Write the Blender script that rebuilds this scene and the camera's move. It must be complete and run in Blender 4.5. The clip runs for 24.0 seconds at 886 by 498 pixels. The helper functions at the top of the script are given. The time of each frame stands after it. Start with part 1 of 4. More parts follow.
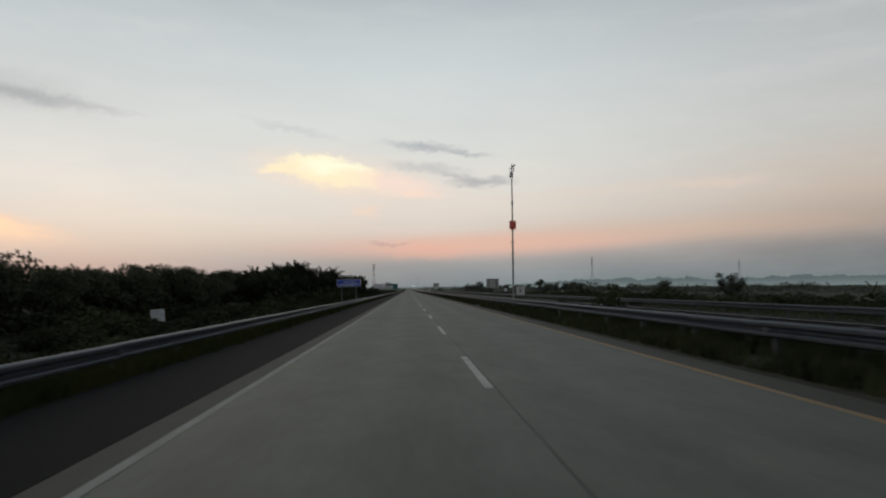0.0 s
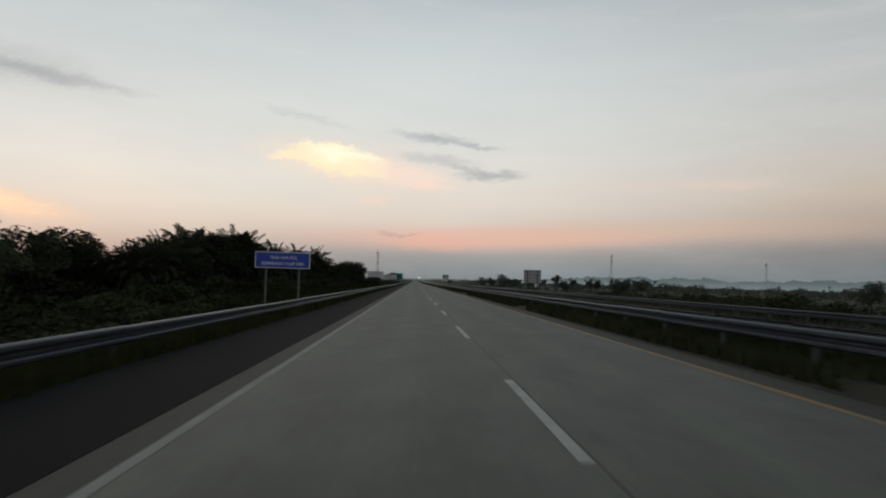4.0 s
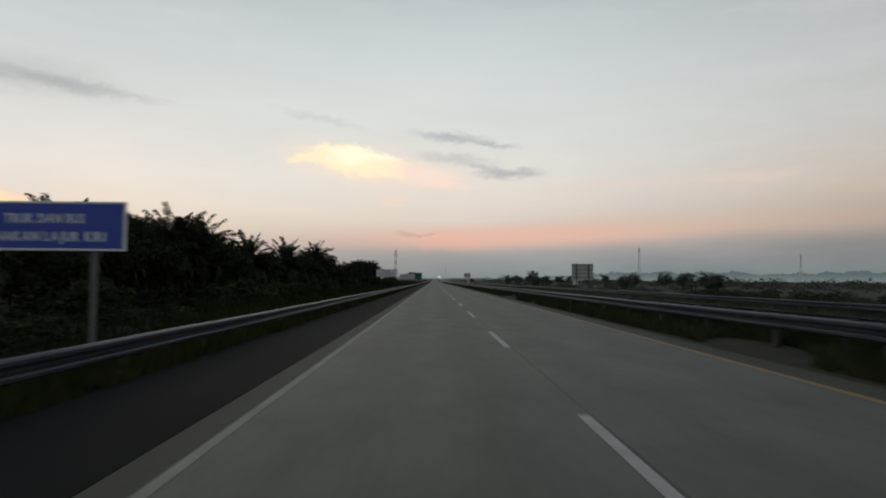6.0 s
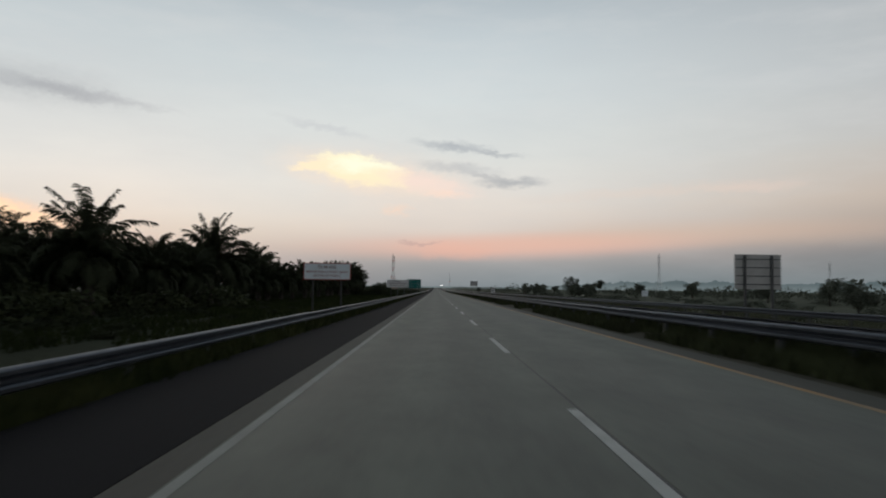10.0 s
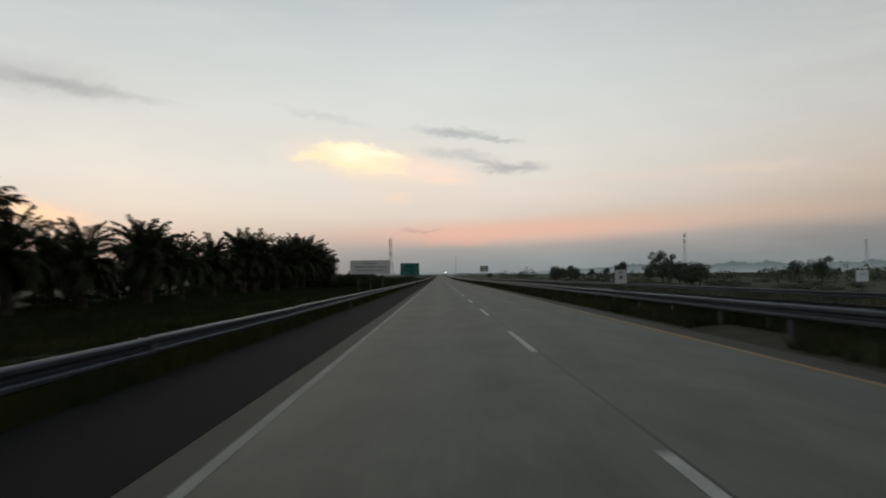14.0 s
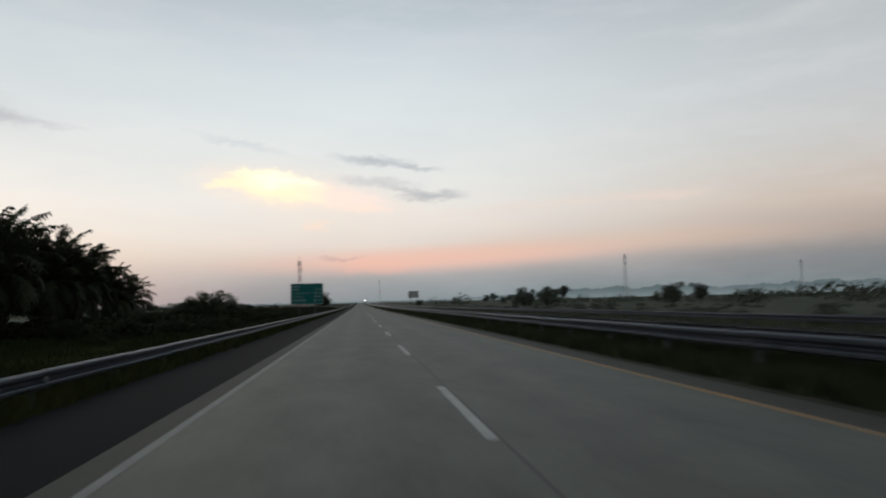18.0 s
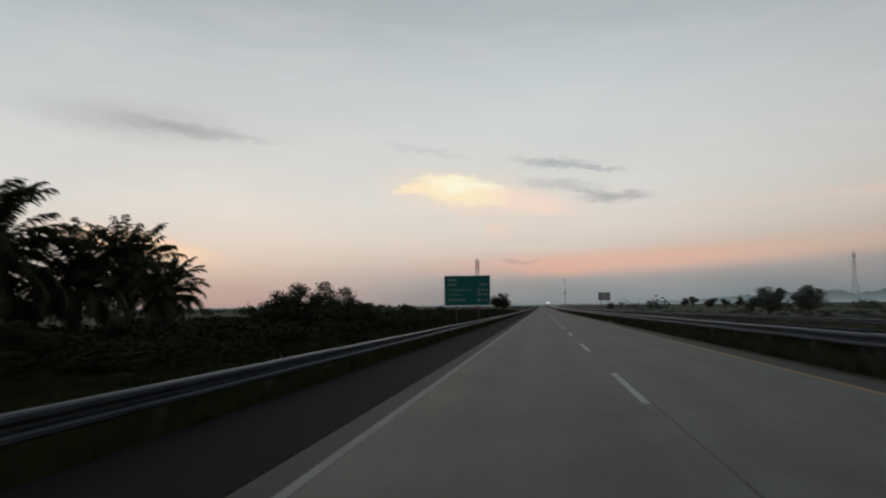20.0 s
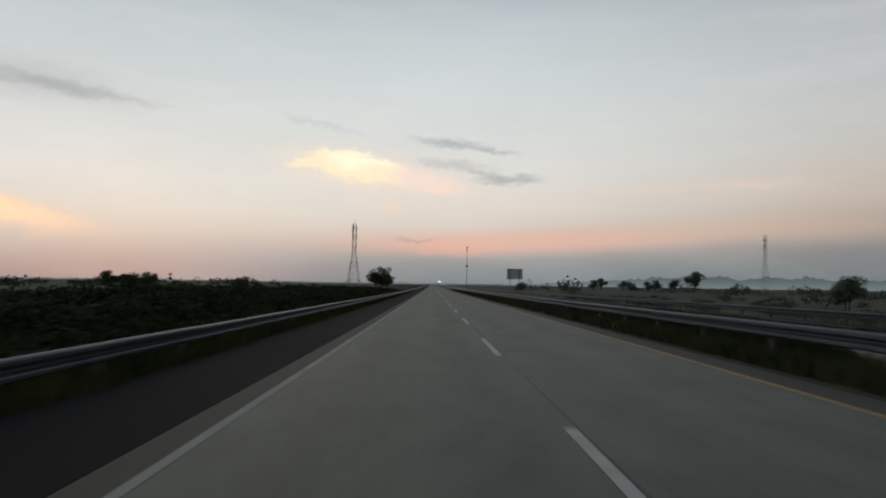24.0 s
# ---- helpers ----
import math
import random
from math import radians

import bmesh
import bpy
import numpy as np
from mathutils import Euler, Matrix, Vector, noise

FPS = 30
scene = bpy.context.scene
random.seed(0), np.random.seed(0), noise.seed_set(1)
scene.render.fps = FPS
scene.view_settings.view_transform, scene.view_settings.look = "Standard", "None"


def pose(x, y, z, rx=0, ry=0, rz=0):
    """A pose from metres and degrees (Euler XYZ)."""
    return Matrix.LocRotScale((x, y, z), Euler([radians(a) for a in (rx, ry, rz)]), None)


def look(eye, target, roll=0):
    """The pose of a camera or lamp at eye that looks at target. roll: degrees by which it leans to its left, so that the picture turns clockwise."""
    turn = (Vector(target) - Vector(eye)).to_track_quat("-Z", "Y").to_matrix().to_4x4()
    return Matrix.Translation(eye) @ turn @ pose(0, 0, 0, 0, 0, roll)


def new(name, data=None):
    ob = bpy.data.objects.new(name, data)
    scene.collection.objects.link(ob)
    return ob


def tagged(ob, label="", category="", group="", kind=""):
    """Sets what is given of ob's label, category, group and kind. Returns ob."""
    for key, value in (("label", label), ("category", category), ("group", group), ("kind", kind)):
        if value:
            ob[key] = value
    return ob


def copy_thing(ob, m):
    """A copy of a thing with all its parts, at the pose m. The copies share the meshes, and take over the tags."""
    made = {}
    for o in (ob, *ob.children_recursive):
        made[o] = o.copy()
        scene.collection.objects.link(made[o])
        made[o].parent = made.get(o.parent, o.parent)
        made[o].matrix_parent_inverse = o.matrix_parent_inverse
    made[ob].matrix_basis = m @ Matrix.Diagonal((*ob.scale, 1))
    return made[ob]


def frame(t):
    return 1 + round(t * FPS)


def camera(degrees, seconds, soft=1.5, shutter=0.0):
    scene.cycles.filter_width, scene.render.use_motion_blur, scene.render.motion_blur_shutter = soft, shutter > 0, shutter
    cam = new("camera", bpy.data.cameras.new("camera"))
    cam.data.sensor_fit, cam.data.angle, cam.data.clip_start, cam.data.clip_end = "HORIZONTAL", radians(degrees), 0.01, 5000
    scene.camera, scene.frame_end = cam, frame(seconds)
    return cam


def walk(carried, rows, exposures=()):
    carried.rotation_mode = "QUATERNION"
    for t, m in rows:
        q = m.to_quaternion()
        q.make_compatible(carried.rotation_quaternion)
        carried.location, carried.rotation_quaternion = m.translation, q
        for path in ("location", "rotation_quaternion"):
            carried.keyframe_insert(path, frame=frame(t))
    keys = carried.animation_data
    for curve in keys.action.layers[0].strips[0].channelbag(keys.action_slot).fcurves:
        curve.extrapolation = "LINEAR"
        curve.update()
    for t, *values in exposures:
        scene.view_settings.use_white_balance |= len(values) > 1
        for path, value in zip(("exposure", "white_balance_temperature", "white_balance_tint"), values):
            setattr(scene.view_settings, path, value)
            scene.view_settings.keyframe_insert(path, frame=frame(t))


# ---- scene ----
cam = camera(62.9, 24.0, soft=2.0, shutter=0.5)
PATH = [
    (0.0, pose(2.40, 2.23, 1.46, 93.20, 0.48, -2.78)),
    (0.5, pose(2.34, 9.31, 1.46, 91.39, 0.49, -3.45)),
    (1.0, pose(2.28, 16.32, 1.46, 92.69, 3.36, -2.79)),
    (1.5, pose(2.20, 23.19, 1.46, 93.35, 0.05, -2.44)),
    (2.0, pose(2.13, 30.11, 1.46, 92.35, 1.81, -0.58)),
    (2.5, pose(2.08, 37.26, 1.46, 94.26, -1.10, -0.79)),
    (4.5, pose(2.14, 66.04, 1.46, 92.28, -1.59, -2.44)),
    (5.0, pose(2.15, 73.00, 1.46, 92.49, -0.53, -1.61)),
    (5.5, pose(2.05, 80.34, 1.46, 92.32, -0.27, -2.34)),
    (6.0, pose(1.95, 88.04, 1.46, 92.50, -0.46, -0.75)),
    (6.5, pose(1.93, 96.08, 1.46, 92.49, 0.83, -1.09)),
    (7.0, pose(1.93, 104.09, 1.46, 91.93, 0.44, -1.59)),
    (7.5, pose(1.86, 111.73, 1.46, 91.86, 1.29, -1.56)),
    (8.0, pose(1.81, 119.33, 1.46, 91.51, 0.98, -0.35)),
    (8.5, pose(1.84, 127.25, 1.46, 91.89, -0.60, 0.19)),
    (9.0, pose(1.89, 135.39, 1.46, 92.84, 0.44, -0.74)),
    (9.5, pose(1.90, 143.66, 1.46, 93.15, -0.69, -0.85)),
    (11.5, pose(1.80, 177.13, 1.46, 93.46, -0.30, 0.11)),
    (12.0, pose(1.78, 185.49, 1.46, 94.08, -0.88, -0.40)),
    (12.5, pose(1.78, 193.83, 1.46, 93.97, -0.54, -1.52)),
    (13.0, pose(1.78, 202.33, 1.46, 93.17, 0.69, -0.78)),
    (13.5, pose(1.77, 211.17, 1.46, 92.33, 1.40, 0.60)),
    (14.0, pose(1.77, 220.06, 1.46, 92.16, 0.49, -0.33)),
    (14.5, pose(1.81, 228.69, 1.46, 91.85, 0.21, -1.10)),
    (15.0, pose(1.89, 237.27, 1.46, 91.20, 0.73, 0.19)),
    (15.5, pose(2.00, 246.02, 1.46, 91.17, 0.56, 0.51)),
    (16.0, pose(2.10, 254.91, 1.46, 92.42, -1.91, -6.09)),
    (16.5, pose(2.15, 263.88, 1.46, 96.55, -0.36, -9.65)),
    (17.0, pose(2.17, 272.96, 1.46, 94.91, 1.20, -10.28)),
    (17.5, pose(2.20, 282.14, 1.46, 95.08, 0.26, -11.14)),
    (18.0, pose(2.21, 291.31, 1.46, 94.24, 1.39, -6.61)),
    (18.5, pose(2.19, 300.35, 1.46, 93.07, 2.19, -2.24)),
    (20.5, pose(2.02, 336.20, 1.46, 94.89, -0.56, 9.42)),
    (20.75, pose(2.01, 340.77, 1.46, 94.30, -1.99, 8.55)),
    (21.0, pose(2.00, 345.34, 1.46, 93.47, -3.49, 6.10)),
    (21.20, pose(2.01, 349.09, 1.46, 93.60, -1.60, 1.40)),
    (21.5, pose(2.03, 354.72, 1.46, 93.73, 0.93, -1.27)),
    (22.0, pose(2.08, 364.14, 1.46, 93.57, 1.15, 0.13)),
    (22.5, pose(2.12, 373.37, 1.46, 92.73, 2.03, -0.09)),
    (23.0, pose(2.14, 382.46, 1.46, 91.35, 0.59, -2.47)),
    (23.5, pose(2.15, 391.46, 1.46, 92.20, -0.70, -0.51)),
    (24.0, pose(2.14, 400.41, 1.46, 92.96, -0.85, -0.88)),
]
EXPOSURES = [(0.0, 0.0, 6450, 10), (2.0, -0.02, 6550, 10), (5.0, 0.02, 6450, 10), (8.0, 0.03, 6450, 10), (9.0, 0.02, 6300, 10), (12.0, 0.03, 6350, 10), (13.2, 0.04, 6420, 10), (14.0, 0.04, 6600, 10), (15.2, 0.04, 6600, 10), (16.0, 0.0, 6350, 10),
             (16.8, 0.15, 6250, 11), (17.6, 0.17, 6250, 11), (18.2, 0.15, 6320, 10), (18.7, 0.04, 6450, 10), (20.3, -0.12, 6450, 11), (21.1, -0.15, 6450, 11), (21.6, 0.0, 6450, 11), (23.0, 0.0, 6550, 9), (24.0, 0.0, 6400, 10)]
walk(cam, PATH, EXPOSURES)


# ---- sky and light ----
def lin(r, g, b):
    """Linear colour from 0-255 display values."""
    return tuple(((c / 255) / 12.92 if c / 255 <= 0.04045 else ((c / 255 + 0.055) / 1.055) ** 2.4) for c in (r, g, b)) + (1.0,)


world = bpy.data.worlds.new("dusk_sky")
scene.world = world
world.use_nodes = True
WN, WL = world.node_tree.nodes, world.node_tree.links
WN.clear()


def wmath(op, a, b=None, c=None, clamp=False):
    n = WN.new("ShaderNodeMath")
    n.operation, n.use_clamp = op, clamp
    for i, s in enumerate((a, b, c)):
        if s is None:
            continue
        if isinstance(s, (int, float)):
            n.inputs[i].default_value = s
        else:
            WL.new(s, n.inputs[i])
    return n.outputs[0]


def wmix(fac, a, b, blend="MIX"):
    n = WN.new("ShaderNodeMix")
    n.data_type, n.blend_type = "RGBA", blend
    for i, s in ((0, fac), (6, a), (7, b)):
        if isinstance(s, (int, float, tuple)):
            n.inputs[i].default_value = s
        else:
            WL.new(s, n.inputs[i])
    return n.outputs[2]


def wnoise(scale, detail, rough, stretch=(1, 1, 1), offset=0.0):
    m = WN.new("ShaderNodeMapping")
    m.inputs["Scale"].default_value = stretch
    m.inputs["Location"].default_value = (offset, offset * 0.7, offset * 1.3)
    WL.new(geo_dir, m.inputs["Vector"])
    n = WN.new("ShaderNodeTexNoise")
    n.inputs["Scale"].default_value, n.inputs["Detail"].default_value, n.inputs["Roughness"].default_value = scale, detail, rough
    WL.new(m.outputs[0], n.inputs["Vector"])
    return n.outputs[0]


tex = WN.new("ShaderNodeTexCoord")
geo_dir = tex.outputs["Generated"]
sep = WN.new("ShaderNodeSeparateXYZ")
WL.new(geo_dir, sep.inputs[0])
dx, dy, dz = sep.outputs
azim = wmath("ARCTAN2", dx, dy)
flat = wmath("SQRT", wmath("ADD", wmath("MULTIPLY", dx, dx), wmath("MULTIPLY", dy, dy)))
rise = wmath("DIVIDE", dz, wmath("MAXIMUM", flat, 0.001))
# ragged edges for the clouds
rag_a = wmath("MULTIPLY", wmath("SUBTRACT", wnoise(26.0, 8, 0.7, (1, 1, 2.6)), 0.5), 0.085)
rag_r = wmath("MULTIPLY", wmath("SUBTRACT", wnoise(30.0, 8, 0.7, (1, 1, 2.0), 3.1), 0.5), 0.028)
az_w, ri_w = wmath("ADD", azim, rag_a), wmath("ADD", rise, rag_r)


def puff(u, v, half_w, half_h, tilt=0.0, soft=0.6, power=1.0, ragged=True):
    """A cloud patch centred at u to the right and v above the road's far point (tangents); tilt: fall to the right."""
    a0, r0 = math.atan(u), v / math.sqrt(1 + u * u)
    x = wmath("SUBTRACT", az_w if ragged else azim, a0)
    y = wmath("ADD", wmath("SUBTRACT", ri_w if ragged else rise, r0), wmath("MULTIPLY", x, tilt))
    x, y = wmath("DIVIDE", x, half_w), wmath("DIVIDE", y, half_h)
    d = wmath("SQRT", wmath("ADD", wmath("MULTIPLY", x, x), wmath("MULTIPLY", y, y)))
    n = WN.new("ShaderNodeMapRange")
    n.interpolation_type = "SMOOTHSTEP"
    n.inputs["From Min"].default_value, n.inputs["From Max"].default_value = 1.0 + soft * 0.5, 1.0 - soft
    n.inputs["To Max"].default_value = power
    WL.new(d, n.inputs["Value"])
    return n.outputs[0]


ramp = WN.new("ShaderNodeValToRGB")
ramp.color_ramp.interpolation = "B_SPLINE"
stops = [(-0.05, (100, 110, 114)), (0.0, (116, 132, 136)), (0.022, (134, 145, 149)), (0.042, (158, 158, 158)), (0.062, (205, 186, 177)),
         (0.085, (220, 206, 193)), (0.13, (226, 221, 213)), (0.19, (223, 224, 217)), (0.27, (212, 218, 217)), (0.40, (186, 195, 199)),
         (0.6, (116, 128, 136)), (1.3, (62, 74, 84))]
el = ramp.color_ramp.elements
while len(el) < len(stops):
    el.new(0.5)
for e, (p, colour) in zip(el, stops):
    e.position, e.color = (p + 0.05) / 1.35, lin(*colour)
WL.new(wmath("DIVIDE", wmath("ADD", wmath("ADD", rise, 0.05), wmath("MULTIPLY", wmath("SUBTRACT", wnoise(3.0, 3, 0.5, (1, 1, 6)), 0.5), 0.02)), 1.35), ramp.inputs[0])
sky = ramp.outputs[0]
# to the right and behind the glow dies away; to the left it is paler
side = WN.new("ShaderNodeMapRange")
side.inputs["From Min"].default_value, side.inputs["From Max"].default_value = 0.02, 0.72
side.interpolation_type = "SMOOTHSTEP"
WL.new(azim, side.inputs["Value"])
grey = WN.new("ShaderNodeValToRGB")
ge = grey.color_ramp.elements
gstops = [(0.0, (98, 111, 113)), (0.05, (112, 116, 118)), (0.08, (150, 137, 129)), (0.12, (184, 166, 151)), (0.19, (186, 181, 175)), (0.27, (182, 183, 182)), (0.4, (170, 173, 174)), (0.6, (116, 124, 129)), (1.3, (62, 70, 78))]
while len(ge) < len(gstops):
    ge.new(0.5)
for e, (p, colour) in zip(ge, gstops):
    e.position, e.color = p / 1.35, lin(*colour)
WL.new(wmath("DIVIDE", rise, 1.35), grey.inputs[0])
sky = wmix(wmath("MULTIPLY", side.outputs[0], 0.85), sky, grey.outputs[0])
left = WN.new("ShaderNodeMapRange")
left.inputs["From Min"].default_value, left.inputs["From Max"].default_value = 0.0, -0.32
left.interpolation_type = "SMOOTHSTEP"
WL.new(azim, left.inputs["Value"])
pale = WN.new("ShaderNodeValToRGB")
pale.color_ramp.interpolation = "B_SPLINE"
pe = pale.color_ramp.elements
pstops = [(0.0, (128, 139, 144)), (0.024, (146, 151, 155)), (0.044, (177, 175, 172)), (0.066, (202, 195, 185)), (0.10, (225, 219, 207)), (0.16, (229, 228, 221)), (0.27, (206, 213, 212)), (0.4, (188, 196, 199)),
          (0.6, (116, 128, 136)), (1.3, (62, 74, 84))]
while len(pe) < len(pstops):
    pe.new(0.5)
for e, (p, colour) in zip(pe, pstops):
    e.position, e.color = p / 1.35, lin(*colour)
WL.new(wmath("DIVIDE", rise, 1.35), pale.inputs[0])
sky = wmix(left.outputs[0], sky, pale.outputs[0])
# thin veil clouds all over
veil = wmath("MULTIPLY", wmath("SUBTRACT", wnoise(2.2, 6, 0.6, (1, 1, 3.5), 7.0), 0.42), 1.1, clamp=True)
sky = wmix(veil, sky, lin(190, 194, 196))
streaks = wmath("MULTIPLY", wmath("SUBTRACT", wnoise(7.0, 7, 0.62, (1, 1, 4.5), 2.3), 0.46), 0.8, clamp=True)
high = WN.new("ShaderNodeMapRange")
high.inputs["From Min"].default_value, high.inputs["From Max"].default_value = 0.08, 0.17
WL.new(rise, high.inputs[0])
streaks = wmath("MULTIPLY", streaks, high.outputs[0])
sky = wmix(streaks, sky, lin(220, 218, 214))
# rose band over the haze
sky = wmix(puff(0.08, 0.060, 0.24, 0.017, -0.02, 0.9, 0.6, False), sky, lin(228, 180, 162))
sky = wmix(puff(0.03, 0.054, 0.07, 0.012, 0.0, 0.9, 0.4), sky, lin(234, 176, 156))
sky = wmix(puff(0.18, 0.067, 0.19, 0.014, -0.02, 0.9, 0.55, False), sky, lin(226, 181, 162))
sky = wmix(puff(0.38, 0.084, 0.24, 0.017, 0.0, 1.0, 0.45, False), sky, lin(214, 182, 160))
sky = wmix(puff(0.30, 0.140, 0.17, 0.008, -0.06, 1.0, 0.3), sky, lin(226, 204, 188))
# sunlit clouds
for u, v, w, h, tilt, soft, power, colour in (
        (-0.06, 0.150, 0.15, 0.040, 0.14, 1.0, 0.5, (238, 218, 200)),
        (-0.105, 0.160, 0.100, 0.024, 0.14, 1.0, 0.75, (248, 226, 202)),
        (-0.112, 0.164, 0.070, 0.019, 0.10, 0.45, 1.0, (255, 238, 200)),
        (-0.125, 0.179, 0.042, 0.011, 0.05, 0.50, 1.0, (255, 244, 208)),
        (-0.165, 0.170, 0.040, 0.0065, -0.05, 0.55, 0.95, (255, 236, 200)),
        (-0.102, 0.170, 0.048, 0.013, 0.08, 0.6, 1.0, (255, 252, 222)),
        (-0.075, 0.156, 0.034, 0.012, 0.28, 0.7, 0.9, (255, 240, 200)),
        (-0.018, 0.148, 0.066, 0.015, 0.2, 1.0, 0.75, (248, 222, 208)),
        (0.012, 0.133, 0.030, 0.006, 0.1, 0.9, 0.7, (250, 220, 200)),
        (-0.055, 0.108, 0.016, 0.008, 0.0, 1.0, 0.5, (248, 212, 186)),
        (-0.60, 0.098, 0.10, 0.020, 0.16, 1.0, 0.75, (250, 208, 174)),
        (-0.61, 0.103, 0.07, 0.011, 0.18, 0.8, 0.8, (254, 222, 184)),
        (0.44, 0.148, 0.06, 0.008, 0.0, 0.9, 0.3, (236, 206, 188))):
    sky = wmix(puff(u, v, w, h, tilt, soft, power), sky, lin(*colour))
# grey clouds against the light
for u, v, w, h, tilt, soft, power, colour in (
        (0.02, 0.199, 0.05, 0.0075, 0.10, 0.95, 0.75, (164, 169, 174)),
        (0.078, 0.190, 0.035, 0.004, 0.12, 0.8, 0.65, (166, 170, 174)),
        (0.03, 0.169, 0.055, 0.007, 0.12, 1.0, 0.5, (172, 175, 178)),
        (0.105, 0.149, 0.042, 0.0075, 0.02, 0.95, 0.72, (160, 163, 167)),
        (0.075, 0.158, 0.025, 0.004, 0.2, 0.9, 0.5, (168, 169, 172)),
        (-0.02, 0.063, 0.028, 0.003, 0.0, 0.8, 0.5, (176, 152, 150)),
        (-0.61, 0.290, 0.13, 0.027, 0.05, 1.0, 0.5, (170, 174, 176)),
        (-0.525, 0.271, 0.080, 0.010, 0.10, 0.9, 0.7, (160, 164, 168)),
        (-0.425, 0.254, 0.050, 0.006, 0.14, 1.0, 0.4, (172, 175, 178)),
        (-0.155, 0.222, 0.06, 0.006, 0.22, 0.9, 0.35, (184, 186, 190)),
        (0.62, 0.05, 0.28, 0.022, 0.0, 1.0, 0.2, (128, 133, 137))):
    sky = wmix(puff(u, v, w, h, tilt, soft, power), sky, lin(*colour))
clear = WN.new("ShaderNodeTexSky")
clear.sky_type, clear.sun_disc = "NISHITA", False
clear.sun_elevation, clear.sun_rotation = radians(1.0), radians(-25.0)
clear_bg, veil_bg, both, out = WN.new("ShaderNodeBackground"), WN.new("ShaderNodeBackground"), WN.new("ShaderNodeAddShader"), WN.new("ShaderNodeOutputWorld")
WL.new(clear.outputs[0], clear_bg.inputs[0])
clear_bg.inputs[1].default_value = 0.010
WL.new(sky, veil_bg.inputs[0])
veil_bg.inputs[1].default_value = 1.0
WL.new(clear_bg.outputs[0], both.inputs[0])
WL.new(veil_bg.outputs[0], both.inputs[1])
WL.new(both.outputs[0], out.inputs[0])

glow = bpy.data.lights.new("dusk_sun", "SUN")
glow.energy, glow.angle, glow.color = 0.12, radians(40), (1.0, 0.8, 0.62)
new("dusk_sun", glow).matrix_world = look((0, 0, 60), (60 * 0.42, -60 * 0.9, 42))


# ---- materials ----
def material(name, base, rough=0.7, metal=0.0, vary=0.35, scale=4.0, fine=60.0, bump=0.15, stretch=(1, 1, 1), second=None, spec=0.5, random_tone=0.0, emit=None):
    """A two-scale procedural surface: base colour with broad stains and fine grain, and relief."""
    m = bpy.data.materials.new(name)
    m.use_nodes = True
    n, l = m.node_tree.nodes, m.node_tree.links
    b = n["Principled BSDF"]
    b.inputs["Roughness"].default_value, b.inputs["Metallic"].default_value = rough, metal
    b.inputs["Specular IOR Level"].default_value = spec
    tc, mp = n.new("ShaderNodeTexCoord"), n.new("ShaderNodeMapping")
    mp.inputs["Scale"].default_value = stretch
    l.new(tc.outputs["Object"], mp.inputs[0])
    broad, grain = n.new("ShaderNodeTexNoise"), n.new("ShaderNodeTexNoise")
    broad.inputs["Scale"].default_value, broad.inputs["Detail"].default_value = scale, 5
    grain.inputs["Scale"].default_value, grain.inputs["Detail"].default_value = fine, 3
    l.new(mp.outputs[0], broad.inputs["Vector"])
    l.new(mp.outputs[0], grain.inputs["Vector"])
    r = n.new("ShaderNodeValToRGB")
    r.color_ramp.elements[0].position, r.color_ramp.elements[1].position = 0.3, 0.7
    dark = second or tuple(c * (1 - vary) for c in base)
    r.color_ramp.elements[0].color, r.color_ramp.elements[1].color = (*dark, 1), (*base, 1)
    l.new(broad.outputs[0], r.inputs[0])
    mix = n.new("ShaderNodeMix")
    mix.data_type, mix.blend_type = "RGBA", "MULTIPLY"
    mix.inputs[0].default_value = 1.0
    gr = n.new("ShaderNodeMapRange")
    gr.inputs["To Min"].default_value, gr.inputs["To Max"].default_value = 1 - vary * 0.6, 1 + vary * 0.6
    l.new(grain.outputs[0], gr.inputs[0])
    l.new(r.outputs[0], mix.inputs[6])
    l.new(gr.outputs[0], mix.inputs[7])
    colour = mix.outputs[2]
    if random_tone:
        oi, hr, mm = n.new("ShaderNodeObjectInfo"), n.new("ShaderNodeMapRange"), n.new("ShaderNodeMix")
        hr.inputs["To Min"].default_value, hr.inputs["To Max"].default_value = 1 - random_tone, 1 + random_tone
        l.new(oi.outputs["Random"], hr.inputs[0])
        mm.data_type, mm.blend_type = "RGBA", "MULTIPLY"
        mm.inputs[0].default_value = 1.0
        l.new(colour, mm.inputs[6])
        l.new(hr.outputs[0], mm.inputs[7])
        colour = mm.outputs[2]
    l.new(colour, b.inputs["Base Color"])
    rr = n.new("ShaderNodeMapRange")
    rr.inputs["To Min"].default_value, rr.inputs["To Max"].default_value = max(rough - 0.12, 0.03), min(rough + 0.12, 1)
    l.new(broad.outputs[0], rr.inputs[0])
    l.new(rr.outputs[0], b.inputs["Roughness"])
    if bump:
        bp = n.new("ShaderNodeBump")
        bp.inputs["Strength"].default_value, bp.inputs["Distance"].default_value = bump, 0.02
        l.new(grain.outputs[0], bp.inputs["Height"])
        l.new(bp.outputs[0], b.inputs["Normal"])
    if emit:
        b.inputs["Emission Color"].default_value, b.inputs["Emission Strength"].default_value = (*emit[0], 1), emit[1]
    return m


